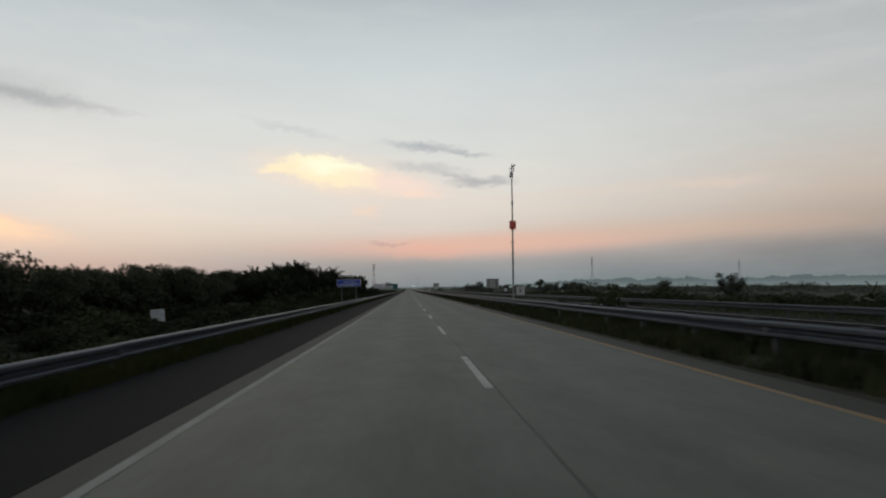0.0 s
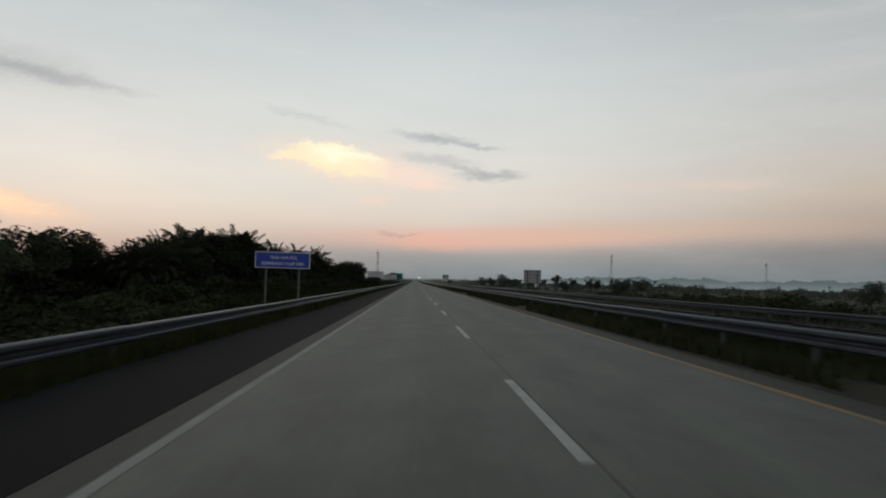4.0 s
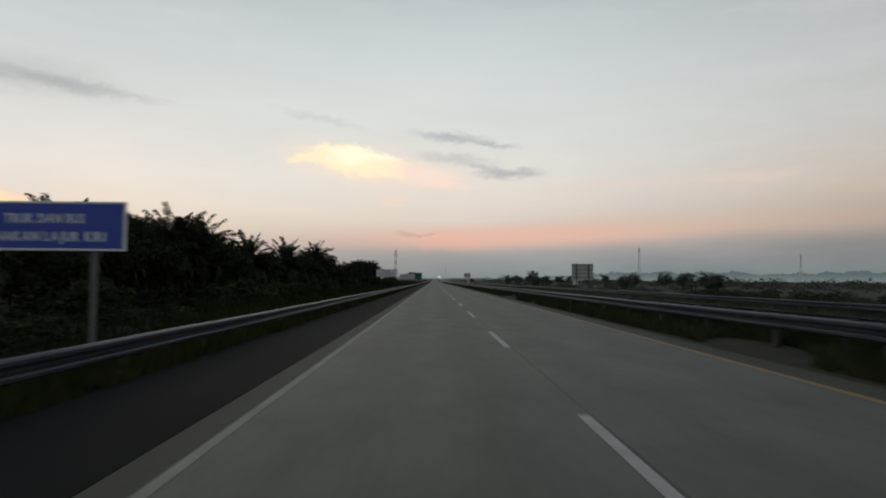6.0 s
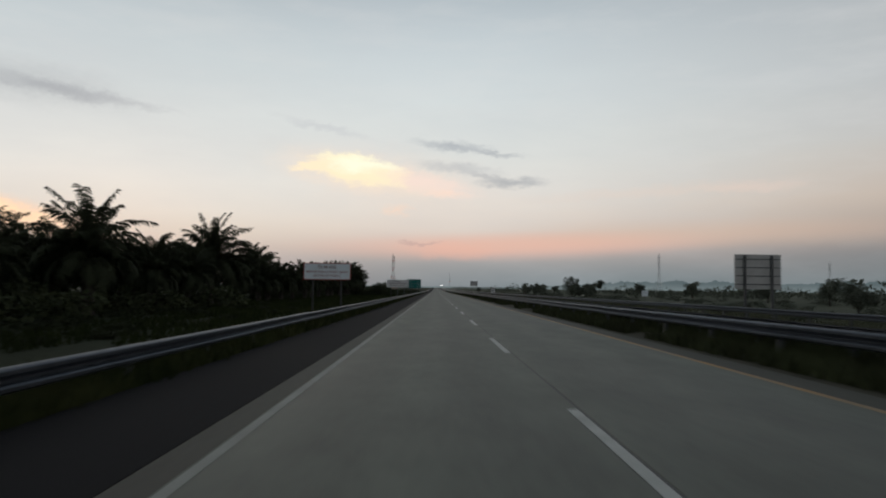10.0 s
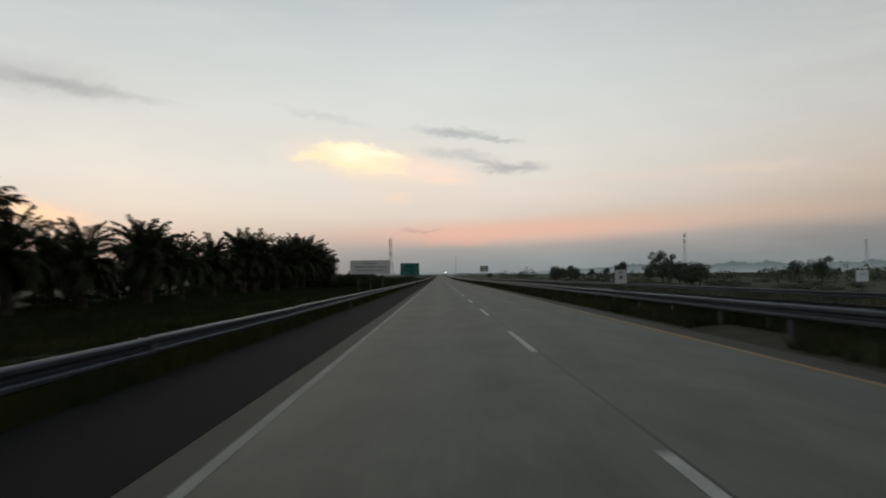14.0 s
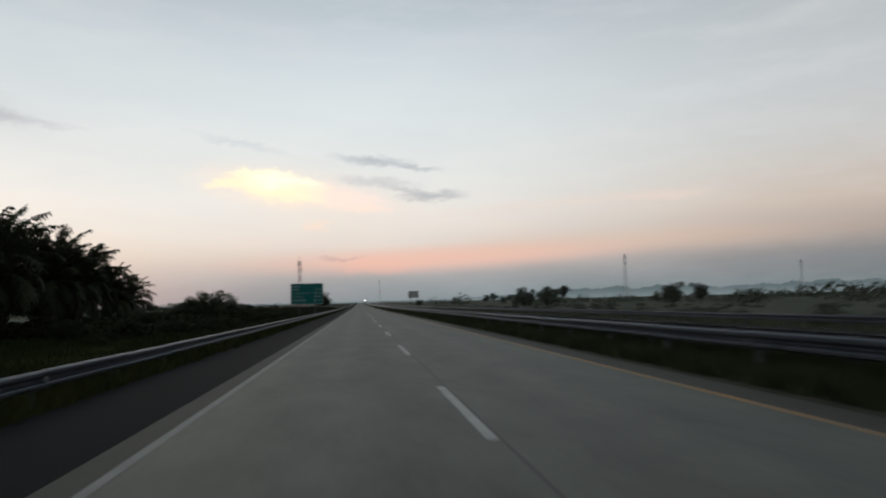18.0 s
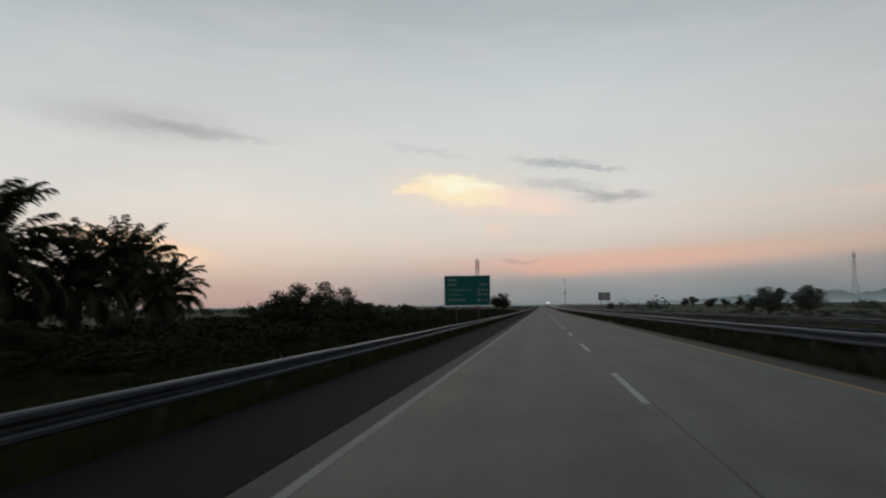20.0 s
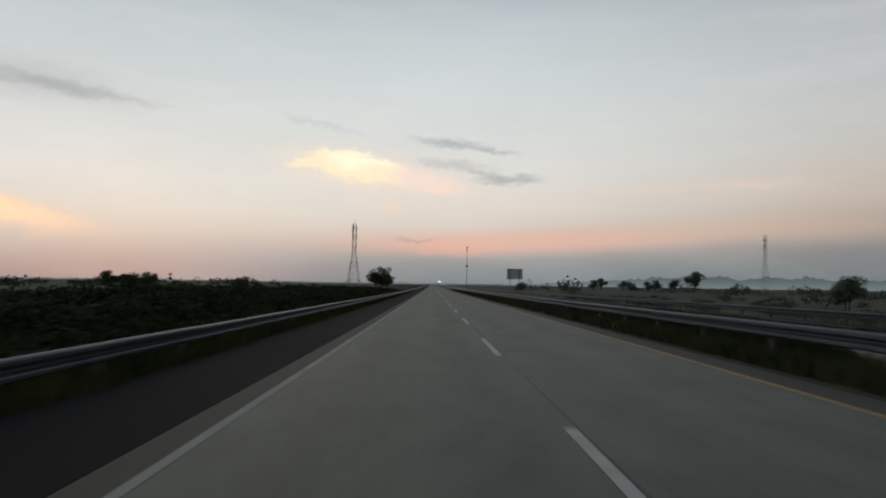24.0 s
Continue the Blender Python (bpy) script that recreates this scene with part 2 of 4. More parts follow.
def road_concrete():
    """Worn concrete: broad stains drawn out along the road, blotches, polished wheel paths, grain."""
    m = material("road_concrete", (0.118, 0.129, 0.104), 0.62, vary=0.25, scale=0.28, fine=9.0, bump=0.05, stretch=(1, 0.18, 1), second=(0.066, 0.074, 0.059), spec=0.27)
    n, l = m.node_tree.nodes, m.node_tree.links
    bsdf = n["Principled BSDF"]
    colour = bsdf.inputs["Base Color"].links[0].from_socket
    tc, sx, blot, mp = n.new("ShaderNodeTexCoord"), n.new("ShaderNodeSeparateXYZ"), n.new("ShaderNodeTexNoise"), n.new("ShaderNodeMapping")
    l.new(tc.outputs["Object"], sx.inputs[0])
    l.new(tc.outputs["Object"], mp.inputs[0])
    mp.inputs["Scale"].default_value = (1, 0.35, 1)
    l.new(mp.outputs[0], blot.inputs["Vector"])
    blot.inputs["Scale"].default_value, blot.inputs["Detail"].default_value, blot.inputs["Roughness"].default_value = 1.1, 6, 0.65
    w = n.new("ShaderNodeMath")
    w.operation = "MULTIPLY_ADD"
    w.inputs[1].default_value, w.inputs[2].default_value = 2 * math.pi / 1.8, -0.95 * 2 * math.pi / 1.8
    l.new(sx.outputs[0], w.inputs[0])
    c = n.new("ShaderNodeMath")
    c.operation = "COSINE"
    l.new(w.outputs[0], c.inputs[0])
    track = n.new("ShaderNodeMapRange")
    track.inputs["From Min"].default_value, track.inputs["To Min"].default_value, track.inputs["To Max"].default_value = -1.0, 1.07, 0.90
    l.new(c.outputs[0], track.inputs[0])
    stain = n.new("ShaderNodeMapRange")
    stain.inputs["From Min"].default_value, stain.inputs["From Max"].default_value = 0.3, 0.7
    stain.inputs["To Min"].default_value, stain.inputs["To Max"].default_value = 0.72, 1.20
    l.new(blot.outputs[0], stain.inputs[0])
    both = n.new("ShaderNodeMath")
    both.operation = "MULTIPLY"
    l.new(track.outputs[0], both.inputs[0])
    l.new(stain.outputs[0], both.inputs[1])
    mix = n.new("ShaderNodeMix")
    mix.data_type, mix.blend_type = "RGBA", "MULTIPLY"
    mix.inputs[0].default_value = 1.0
    l.new(colour, mix.inputs[6])
    l.new(both.outputs[0], mix.inputs[7])
    l.new(mix.outputs[2], bsdf.inputs["Base Color"])
    return m


M_CONCRETE = road_concrete()
M_APRON = material("dusty_concrete_edge", (0.102, 0.101, 0.086), 0.75, vary=0.3, scale=0.5, fine=9.0, bump=0.15, stretch=(1, 0.25, 1), second=(0.070, 0.067, 0.058), spec=0.12)
M_ASPHALT = material("shoulder_asphalt", (0.016, 0.016, 0.018), 0.9, vary=0.3, scale=0.6, fine=40.0, bump=0.3, stretch=(1, 0.3, 1), spec=0.05)
M_PATCH = material("damp_joint", (0.084, 0.088, 0.078), 0.7, vary=0.4, scale=1.5, fine=20.0, spec=0.1)
M_FAINTPATCH = material("faint_damp_joint", (0.098, 0.105, 0.088), 0.65, vary=0.3, scale=0.9, fine=20.0, spec=0.2)
M_SEAM = material("joint_sealant", (0.018, 0.018, 0.018), 0.6, vary=0.3, scale=2.0)
M_WHITE_LINE = material("white_dash_paint", (0.44, 0.45, 0.43), 0.6, vary=0.35, scale=1.3, fine=30.0, second=(0.26, 0.27, 0.25))
M_EDGE_LINE = material("worn_edge_paint", (0.31, 0.32, 0.29), 0.7, vary=0.4, scale=0.9, fine=25.0, second=(0.20, 0.21, 0.19), spec=0.3)
M_YELLOW_LINE = material("worn_yellow_paint", (0.36, 0.185, 0.042), 0.65, vary=0.5, scale=0.6, fine=12.0, second=(0.20, 0.135, 0.062))
M_SOIL = material("median_soil", (0.085, 0.078, 0.060), 0.95, vary=0.4, scale=0.7, fine=14.0, bump=0.5, second=(0.045, 0.044, 0.032), spec=0.1)


def field_ground():
    """Dark lush verge beside the plantation; beyond it, and past the opposite verge, open fields paled for mist."""
    m = material("field_ground", (0.036, 0.043, 0.026), 0.95, vary=0.5, scale=0.09, fine=2.5, bump=0.4, second=(0.020, 0.026, 0.014), spec=0.04)
    n, l = m.node_tree.nodes, m.node_tree.links
    bsdf = n["Principled BSDF"]
    colour = bsdf.inputs["Base Color"].links[0].from_socket
    tc, sx, nz = n.new("ShaderNodeTexCoord"), n.new("ShaderNodeSeparateXYZ"), n.new("ShaderNodeTexNoise")
    l.new(tc.outputs["Object"], sx.inputs[0])
    l.new(tc.outputs["Object"], nz.inputs["Vector"])
    nz.inputs["Scale"].default_value, nz.inputs["Detail"].default_value = 0.05, 5
    away = n.new("ShaderNodeMath")
    away.operation = "ADD"
    away.inputs[1].default_value = 10.0
    l.new(sx.outputs[0], away.inputs[0])
    dist = n.new("ShaderNodeMath")
    dist.operation = "ABSOLUTE"
    l.new(away.outputs[0], dist.inputs[0])
    rag = n.new("ShaderNodeMath")
    rag.operation = "MULTIPLY_ADD"
    rag.inputs[1].default_value = 22.0
    l.new(nz.outputs[0], rag.inputs[0])
    l.new(dist.outputs[0], rag.inputs[2])
    edge = n.new("ShaderNodeMapRange")
    edge.inputs["From Min"].default_value, edge.inputs["From Max"].default_value = 38.0, 48.0
    l.new(rag.outputs[0], edge.inputs[0])
    # the lighter ramp stands for mist lying over the open ground
    paled = n.new("ShaderNodeValToRGB")
    paled.color_ramp.elements[0].position, paled.color_ramp.elements[1].position = 0.35, 0.68
    paled.color_ramp.elements[0].color, paled.color_ramp.elements[1].color = (0.056, 0.066, 0.046, 1), (0.092, 0.098, 0.072, 1)
    l.new(nz.outputs[0], paled.inputs[0])
    mix = n.new("ShaderNodeMix")
    mix.data_type = "RGBA"
    l.new(edge.outputs[0], mix.inputs[0])
    l.new(colour, mix.inputs[6])
    l.new(paled.outputs[0], mix.inputs[7])
    l.new(mix.outputs[2], bsdf.inputs["Base Color"])
    return m


M_FIELD = field_ground()
M_GALV = material("galvanised_steel", (0.092, 0.102, 0.118), 0.36, 0.75, spec=0.35, vary=0.4, scale=1.8, fine=30.0, bump=0.03, random_tone=0.12)
M_GALV.node_tree.nodes["Principled BSDF"].inputs["Specular Tint"].default_value = (0.42, 0.45, 0.49, 1)
M_POST = material("weathered_steel_post", (0.055, 0.058, 0.062), 0.6, 0.2, vary=0.35, scale=3.0, fine=30.0, random_tone=0.15)
M_GRASS = material("verge_grass", (0.054, 0.058, 0.024), 0.85, vary=0.45, scale=0.35, fine=6.0, bump=0, second=(0.018, 0.026, 0.009), spec=0.04)
M_DRY = material("field_grass", (0.104, 0.106, 0.070), 0.85, vary=0.45, scale=0.4, fine=6.0, bump=0, second=(0.058, 0.062, 0.040), spec=0.04)
M_MEDIAN = material("median_grass", (0.058, 0.066, 0.032), 0.85, vary=0.45, scale=0.5, fine=6.0, bump=0, second=(0.030, 0.032, 0.018), spec=0.04)
M_ROUGH = material("rank_verge_grass", (0.030, 0.038, 0.014), 0.85, vary=0.45, scale=0.35, fine=6.0, bump=0, second=(0.016, 0.021, 0.008), spec=0.03)
M_UNDER = material("undergrowth_leaf", (0.040, 0.047, 0.026), 0.85, vary=0.5, scale=0.5, fine=4.0, bump=0, spec=0.03)
# leaf tones lifted and greyed: haze over the fields put into the colour
M_HAZED_LEAF = material("hazed_tree_leaf", (0.108, 0.120, 0.096), 0.8, vary=0.45, scale=0.7, fine=4.0, bump=0, spec=0.06, random_tone=0.3)
M_HAZED_SCRUB = material("hazed_scrub_leaf", (0.096, 0.108, 0.082), 0.8, vary=0.5, scale=0.5, fine=4.0, bump=0, spec=0.06)
M_SIGNPOST = material("galvanised_sign_post", (0.13, 0.135, 0.14), 0.55, 0.3, vary=0.35, scale=3.0, fine=30.0)
M_DARKPOST = material("dark_painted_post", (0.022, 0.022, 0.022), 0.7, vary=0.3, scale=3.0)
M_FROND = material("palm_frond", (0.043, 0.050, 0.029), 0.75, vary=0.45, scale=0.8, fine=5.0, bump=0, spec=0.08, random_tone=0.25)
# the broad leaf again, darkened in colour for the plantation's deep shade
M_DARKLEAF = material("shaded_broad_leaf", (0.042, 0.050, 0.029), 0.8, vary=0.45, scale=0.7, fine=4.0, bump=0, spec=0.05, random_tone=0.25)
# tone raised to take in the haze over the first stretch
M_LEAF = material("broad_leaf", (0.074, 0.086, 0.054), 0.8, vary=0.45, scale=0.7, fine=4.0, bump=0, spec=0.06, random_tone=0.3)
M_SCRUB = material("scrub_leaf", (0.058, 0.068, 0.036), 0.8, vary=0.5, scale=0.5, fine=4.0, bump=0, spec=0.04, random_tone=0.25)
M_BARK = material("bark", (0.036, 0.030, 0.023), 0.95, vary=0.4, scale=3.0, fine=18.0, bump=0.8, stretch=(1, 1, 0.4))
M_BLUE = material("blue_sign_sheeting", (0.012, 0.045, 0.36), 0.5, vary=0.12, scale=1.5, fine=20.0, bump=0)
M_GREEN = material("green_sign_sheeting", (0.004, 0.105, 0.098), 0.6, spec=0.2, vary=0.2, scale=1.2, fine=15.0, bump=0)
M_SIGNWHITE = material("white_sign_sheeting", (0.58, 0.64, 0.69), 0.45, vary=0.12, scale=1.2, fine=15.0, bump=0)
M_WORNWHITE = material("weathered_white_board", (0.48, 0.48, 0.49), 0.5, vary=0.2, scale=0.8, fine=10.0, bump=0)
# low-contrast print; the billboard's haze is mixed into this grey
M_FAINT = material("faint_print", (0.32, 0.30, 0.31), 0.5, vary=0.3, scale=2.0, bump=0)
M_MASTGREY = material("mast_paint", (0.22, 0.225, 0.225), 0.5, 0.2, vary=0.25, scale=2.0)
M_LETTER = material("sign_lettering_white", (0.66, 0.70, 0.74), 0.45, vary=0.2, scale=2.0, bump=0)
# green sign's letters and figures: white dulled to mimic glare off the sheet
M_GREENLETTER = material("sign_lettering_dulled", (0.13, 0.22, 0.22), 0.45, vary=0.3, scale=2.0, bump=0)
M_DULLED = material("sign_figures_dulled", (0.24, 0.31, 0.31), 0.45, vary=0.3, scale=2.0, bump=0)
M_RED = material("red_sign_paint", (0.30, 0.028, 0.024), 0.5, vary=0.2, scale=2.0, bump=0)
M_ORANGE = material("orange_red_panel", (0.58, 0.082, 0.060), 0.5, vary=0.15, scale=2.0, bump=0)
M_DARKRED = material("dark_red_lettering", (0.13, 0.045, 0.05), 0.5, vary=0.2, scale=2.0, bump=0)
M_REDTEXT = material("faded_red_lettering", (0.27, 0.10, 0.11), 0.5, vary=0.2, scale=2.0, bump=0)
M_DARKTEXT = material("dark_lettering", (0.05, 0.05, 0.055), 0.5, vary=0.2, scale=2.0, bump=0)
M_GREYTEXT = material("weathered_grey_print", (0.36, 0.36, 0.38), 0.5, vary=0.2, scale=2.0, bump=0)
M_ALU = material("sign_back_aluminium", (0.36, 0.36, 0.36), 0.5, 0.3, vary=0.2, scale=1.2, fine=12.0, bump=0)
M_TOWER_RED = material("tower_red_paint", (0.35, 0.12, 0.09), 0.6, vary=0.2, scale=0.4)
M_TOWER_WHITE = material("tower_white_paint", (0.55, 0.53, 0.52), 0.6, vary=0.2, scale=0.4)
# steel paled far past its own grey, so the distant towers look hazy
M_HAZED_STEEL = material("hazed_lattice_steel", (0.62, 0.63, 0.65), 0.6, vary=0.15, scale=0.5)
M_LAMP = material("lit_lamp_lens", (0.9, 0.9, 0.9), 0.3, emit=((1.0, 0.98, 0.92), 2.2))
M_REFLECT = material("reflector_dusty", (0.16, 0.16, 0.16), 0.3, vary=0.1)
M_CABINET = material("cabinet_paint", (0.42, 0.43, 0.44), 0.5, vary=0.2, scale=2.0)

hazy = bpy.data.materials.new("hazy_distance")
hazy.use_nodes = True
hn, hl = hazy.node_tree.nodes, hazy.node_tree.links
hb = hn["Principled BSDF"]
hb.inputs["Base Color"].default_value, hb.inputs["Roughness"].default_value = (0.03, 0.035, 0.03, 1), 1.0
hb.inputs["Specular IOR Level"].default_value = 0.0
hnoise = hn.new("ShaderNodeTexNoise")
hnoise.inputs["Scale"].default_value = 0.012
hramp = hn.new("ShaderNodeValToRGB")
hramp.color_ramp.elements[0].color, hramp.color_ramp.elements[1].color = lin(86, 99, 101), lin(102, 113, 115)
hco = hn.new("ShaderNodeTexCoord")
hl.new(hco.outputs["Object"], hnoise.inputs["Vector"])
hl.new(hnoise.outputs[0], hramp.inputs[0])
hsep, hfoot, hmix = hn.new("ShaderNodeSeparateXYZ"), hn.new("ShaderNodeMapRange"), hn.new("ShaderNodeMix")
hl.new(hco.outputs["Object"], hsep.inputs[0])
hl.new(hsep.outputs[2], hfoot.inputs[0])
hfoot.inputs["From Min"].default_value, hfoot.inputs["From Max"].default_value = 5.0, 20.0
hmix.data_type = "RGBA"
hmix.inputs[6].default_value = lin(122, 133, 134)
hl.new(hfoot.outputs[0], hmix.inputs[0])
hl.new(hramp.outputs[0], hmix.inputs[7])
hl.new(hmix.outputs[2], hb.inputs["Emission Color"])
hb.inputs["Emission Strength"].default_value = 0.85


# ---- building helpers ----
def part(name, bm, mat, parent=None, label="", smooth=False):
    me = bpy.data.meshes.new(name)
    bm.to_mesh(me)
    bm.free()
    return part_of(name, me, mat, parent, label, smooth)


def part_of(name, me, mat, parent=None, label="", smooth=False):
    if mat and not me.materials:
        me.materials.append(mat)
    if smooth:
        for p in me.polygons:
            p.use_smooth = True
    ob = new(name, me)
    ob.parent = parent
    if label:
        ob["label"] = label
    return ob


def raw(name, verts, faces, mat, parent=None, label="", smooth=False):
    me = bpy.data.meshes.new(name)
    me.from_pydata(verts, [], faces)
    me.update()
    return part_of(name, me, mat, parent, label, smooth)


def thing(name, x, y, z, label, category, group="", turn=0.0):
    ob = new(name)
    ob.matrix_basis = pose(x, y, z, 0, 0, turn)
    ob.empty_display_size = 0.3
    return tagged(ob, label, category, group)


def box(bm, x0, x1, y0, y1, z0, z1, bevel=0.0):
    r = bmesh.ops.create_cube(bm, size=1.0, matrix=Matrix.Translation(((x0 + x1) / 2, (y0 + y1) / 2, (z0 + z1) / 2)) @ Matrix.Diagonal((x1 - x0, y1 - y0, z1 - z0, 1)))
    if bevel:
        edges = {e for v in r["verts"] for e in v.link_edges}
        bmesh.ops.bevel(bm, geom=list(edges), offset=bevel, segments=1, affect="EDGES")
    return bm


def tube(bm, a, b, r0, r1=None, sides=8):
    a, b = Vector(a), Vector(b)
    d = b - a
    m = Matrix.Translation((a + b) / 2) @ d.to_track_quat("Z", "Y").to_matrix().to_4x4()
    bmesh.ops.create_cone(bm, cap_ends=True, segments=sides, radius1=r0, radius2=r0 if r1 is None else r1, depth=d.length, matrix=m)
    return bm


GLYPHS = {}


def glyph(ch):
    """A flat letter of unit size as a mesh facing -y, left edge at 0; and its width."""
    if ch not in GLYPHS:
        cu = bpy.data.curves.new("letter", "FONT")
        cu.body, cu.size, cu.extrude, cu.resolution_u, cu.offset = ch, 1.0, 0.012, 2, 0.014
        ob = bpy.data.objects.new("letter", cu)
        scene.collection.objects.link(ob)
        bpy.context.view_layer.update()
        me = bpy.data.meshes.new_from_object(ob.evaluated_get(bpy.context.evaluated_depsgraph_get()))
        bpy.data.objects.remove(ob)
        bpy.data.curves.remove(cu)
        x0, x1 = min(v.co.x for v in me.vertices), max(v.co.x for v in me.vertices)
        me.transform(pose(0, 0, 0, 90, 0, 0) @ Matrix.Translation((-x0, -0.35, 0)))
        me.materials.clear()
        GLYPHS[ch] = me, x1 - x0
    return GLYPHS[ch]


def lettering(body, size, x, y, z, mat, parent, width):
    """A line of letters, each a part, centred at x and drawn out to the width."""
    gap, pos, spots = 0.10, 0.0, []
    for ch in body:
        if ch == " ":
            pos += 0.38
            continue
        me, w = glyph(ch)
        spots.append((me, pos))
        pos += w + gap
    s = width / (pos - gap)
    for me, p in spots:
        own = me
        if me.materials and me.materials[0] != mat:
            own = me.copy()
            own.materials.clear()
        ob = part_of("letter", own, mat, parent)
        ob.matrix_basis = pose(x - width / 2 + p * s, y, z) @ Matrix.Diagonal((s, 1, size, 1))


def ground_z(y):
    """The road lies level, then climbs very gently in the distance."""
    if y < 430:
        return 0.0
    if y < 830:
        return 0.0048 * (y - 430) ** 2 / 800
    return 0.0048 * (y - 630)


def land_z(x, y):
    """Height of the open ground at x, y."""
    if x < 9.75:
        s = min(max((-3.0 - x) / 3.0, 0), 1)
        edge = -0.16 - 0.30 * s
        # the first stretch runs on a low bank
        bank = min(max((128 - y) / 26, 0), 1) * min(max((-5.0 - x) / 6.0, 0), 1)
        edge -= 1.0 * bank * bank * (3 - 2 * bank)
    else:
        s = min(max((x - 22.5) / 3.0, 0), 1)
        edge = -0.16 - 0.30 * s
    far = min(max((abs(x - 9.75) - 16) / 20, 0), 1)
    return ground_z(y) + edge + far * 0.12 * math.sin(x * 0.11 + 1.3) * math.cos(y * 0.07)


# ---- ground, road and median ----
def stations(near, far):
    return sorted(set(near) | set(far))


YS = stations([i * 10.0 for i in range(-6, 60)], [600 + i * 50.0 for i in range(0, 20)] + [-3500, -1500, -600, -250, 1700, 1900, 2200, 2600, 3200, 4000, 4700])


def sheet(name, xs, ys, height, mat, label="", parent=None):
    verts = [(x, y, height(x, y)) for y in ys for x in xs]
    n = len(xs)
    faces = [(j * n + i, j * n + i + 1, (j + 1) * n + i + 1, (j + 1) * n + i) for j in range(len(ys) - 1) for i in range(n - 1)]
    return raw(name, verts, faces, mat, parent, label, True)


def ground_height(x, y):
    if -2.2 < x < 21.7:
        return ground_z(y) - 0.30
    return land_z(x, y)


GX = [-4500, -2000, -900, -400, -200, -120, -80, -60, -45, -35, -28, -22, -18, -14, -10, -8, -6, -5, -4, -3.2, -2.7, -2.1, 9.75, 21.6, 22.2, 22.7, 23.5, 24.5, 26,
      28, 31, 35, 40, 50, 65, 90, 140, 250, 450, 900, 2000, 4500]
tagged(sheet("ground", GX, YS, ground_height, M_FIELD), "dark green rough grassland beside the motorway", "ground", kind="structure")


def strip(name, profile, ys, mat, label="", parent=None):
    """A long band along the road from a cross-section of (x, z above the road)."""
    verts = [(x, y, ground_z(y) + z) for y in ys for x, z in profile]
    n = len(profile)
    faces = [(j * n + i, j * n + i + 1, (j + 1) * n + i + 1, (j + 1) * n + i) for j in range(len(ys) - 1) for i in range(n - 1)]
    return raw(name, verts, faces, mat, parent, label)


RY = [y for y in YS if -250 <= y <= 2600]
CENTRE = 9.75


def mirror(profile):
    return [(2 * CENTRE - x, z) for x, z in reversed(profile)]


# lanes are separate pours of concrete with an open joint beside the lane line
APRON_A = [(-0.46, -0.30), (-0.46, -0.012), (-0.44, 0.0), (-0.085, 0.0), (-0.085, -0.30)]
APRON_B = [(7.60, -0.30), (7.60, 0.0), (8.26, 0.0), (8.28, -0.015), (8.28, -0.30)]
LANE_A = [(-0.082, -0.30), (-0.082, 0.0), (3.672, 0.0), (3.680, -0.012), (3.680, -0.30)]
LANE_B = [(3.712, -0.30), (3.712, -0.012), (3.720, 0.0), (7.597, 0.0), (7.597, -0.30)]
SHOULDER = [(-2.70, -0.30), (-2.70, -0.10), (-2.66, -0.085), (-0.465, -0.006), (-0.462, -0.30)]
carriageway = new("road")
tagged(carriageway, "worn grey concrete motorway carriageway with two lanes", "road", kind="structure")
strip("lane_slab", LANE_A, RY, M_CONCRETE, "", carriageway)
strip("lane_slab", LANE_B, RY, M_CONCRETE, "", carriageway)
for edge in (APRON_A, APRON_B):
    strip("edge_strip", edge, RY, M_APRON, "dusty concrete strip outside the painted line", carriageway)
strip("joint_seal", [(3.679, -0.006), (3.713, -0.006)], RY, M_SEAM, "dark open joint between the lanes", carriageway)
strip("hard_shoulder", SHOULDER, RY, M_ASPHALT, "dark asphalt hard shoulder", carriageway)
opposite = new("road")
tagged(opposite, "opposite concrete carriageway beyond the median", "road", kind="structure")
strip("lane_slab", mirror(LANE_A), RY, M_CONCRETE, "", opposite)
strip("lane_slab", mirror(LANE_B), RY, M_CONCRETE, "", opposite)
for edge in (APRON_A, APRON_B):
    strip("edge_strip", mirror(edge), RY, M_APRON, "dusty concrete strip outside the painted line", opposite)
strip("hard_shoulder", mirror(SHOULDER), RY, M_ASPHALT, "dark asphalt hard shoulder", opposite)
median = strip("median_strip", [(8.285, -0.03), (8.7, -0.02), (9.2, 0.04), (9.75, 0.07), (10.3, 0.04), (10.8, -0.02), (11.215, -0.03)], RY, M_SOIL)
tagged(median, "earth median strip with patchy dry grass", "median strip", kind="structure")

# painted lines, a few millimetres thick
def paint_line(x, half, mat, parent, label):
    strip("edge_line", [(x - half, 0.0035), (x + half, 0.0035)], RY, mat, label, parent)


paint_line(0.0, 0.055, M_EDGE_LINE, carriageway, "worn solid white edge line")
paint_line(7.51, 0.072, M_YELLOW_LINE, carriageway, "faded yellow line along the median")
paint_line(2 * CENTRE, 0.065, M_EDGE_LINE, opposite, "worn solid white edge line")
paint_line(2 * CENTRE - 7.52, 0.06, M_YELLOW_LINE, opposite, "faded yellow line along the median")
dash_bm = bmesh.new()
box(dash_bm, -0.065, 0.065, 0.0, 5.0, 0.0008, 0.0045)
dash_me = bpy.data.meshes.new("lane_dash")
dash_bm.to_mesh(dash_me)
dash_bm.free()
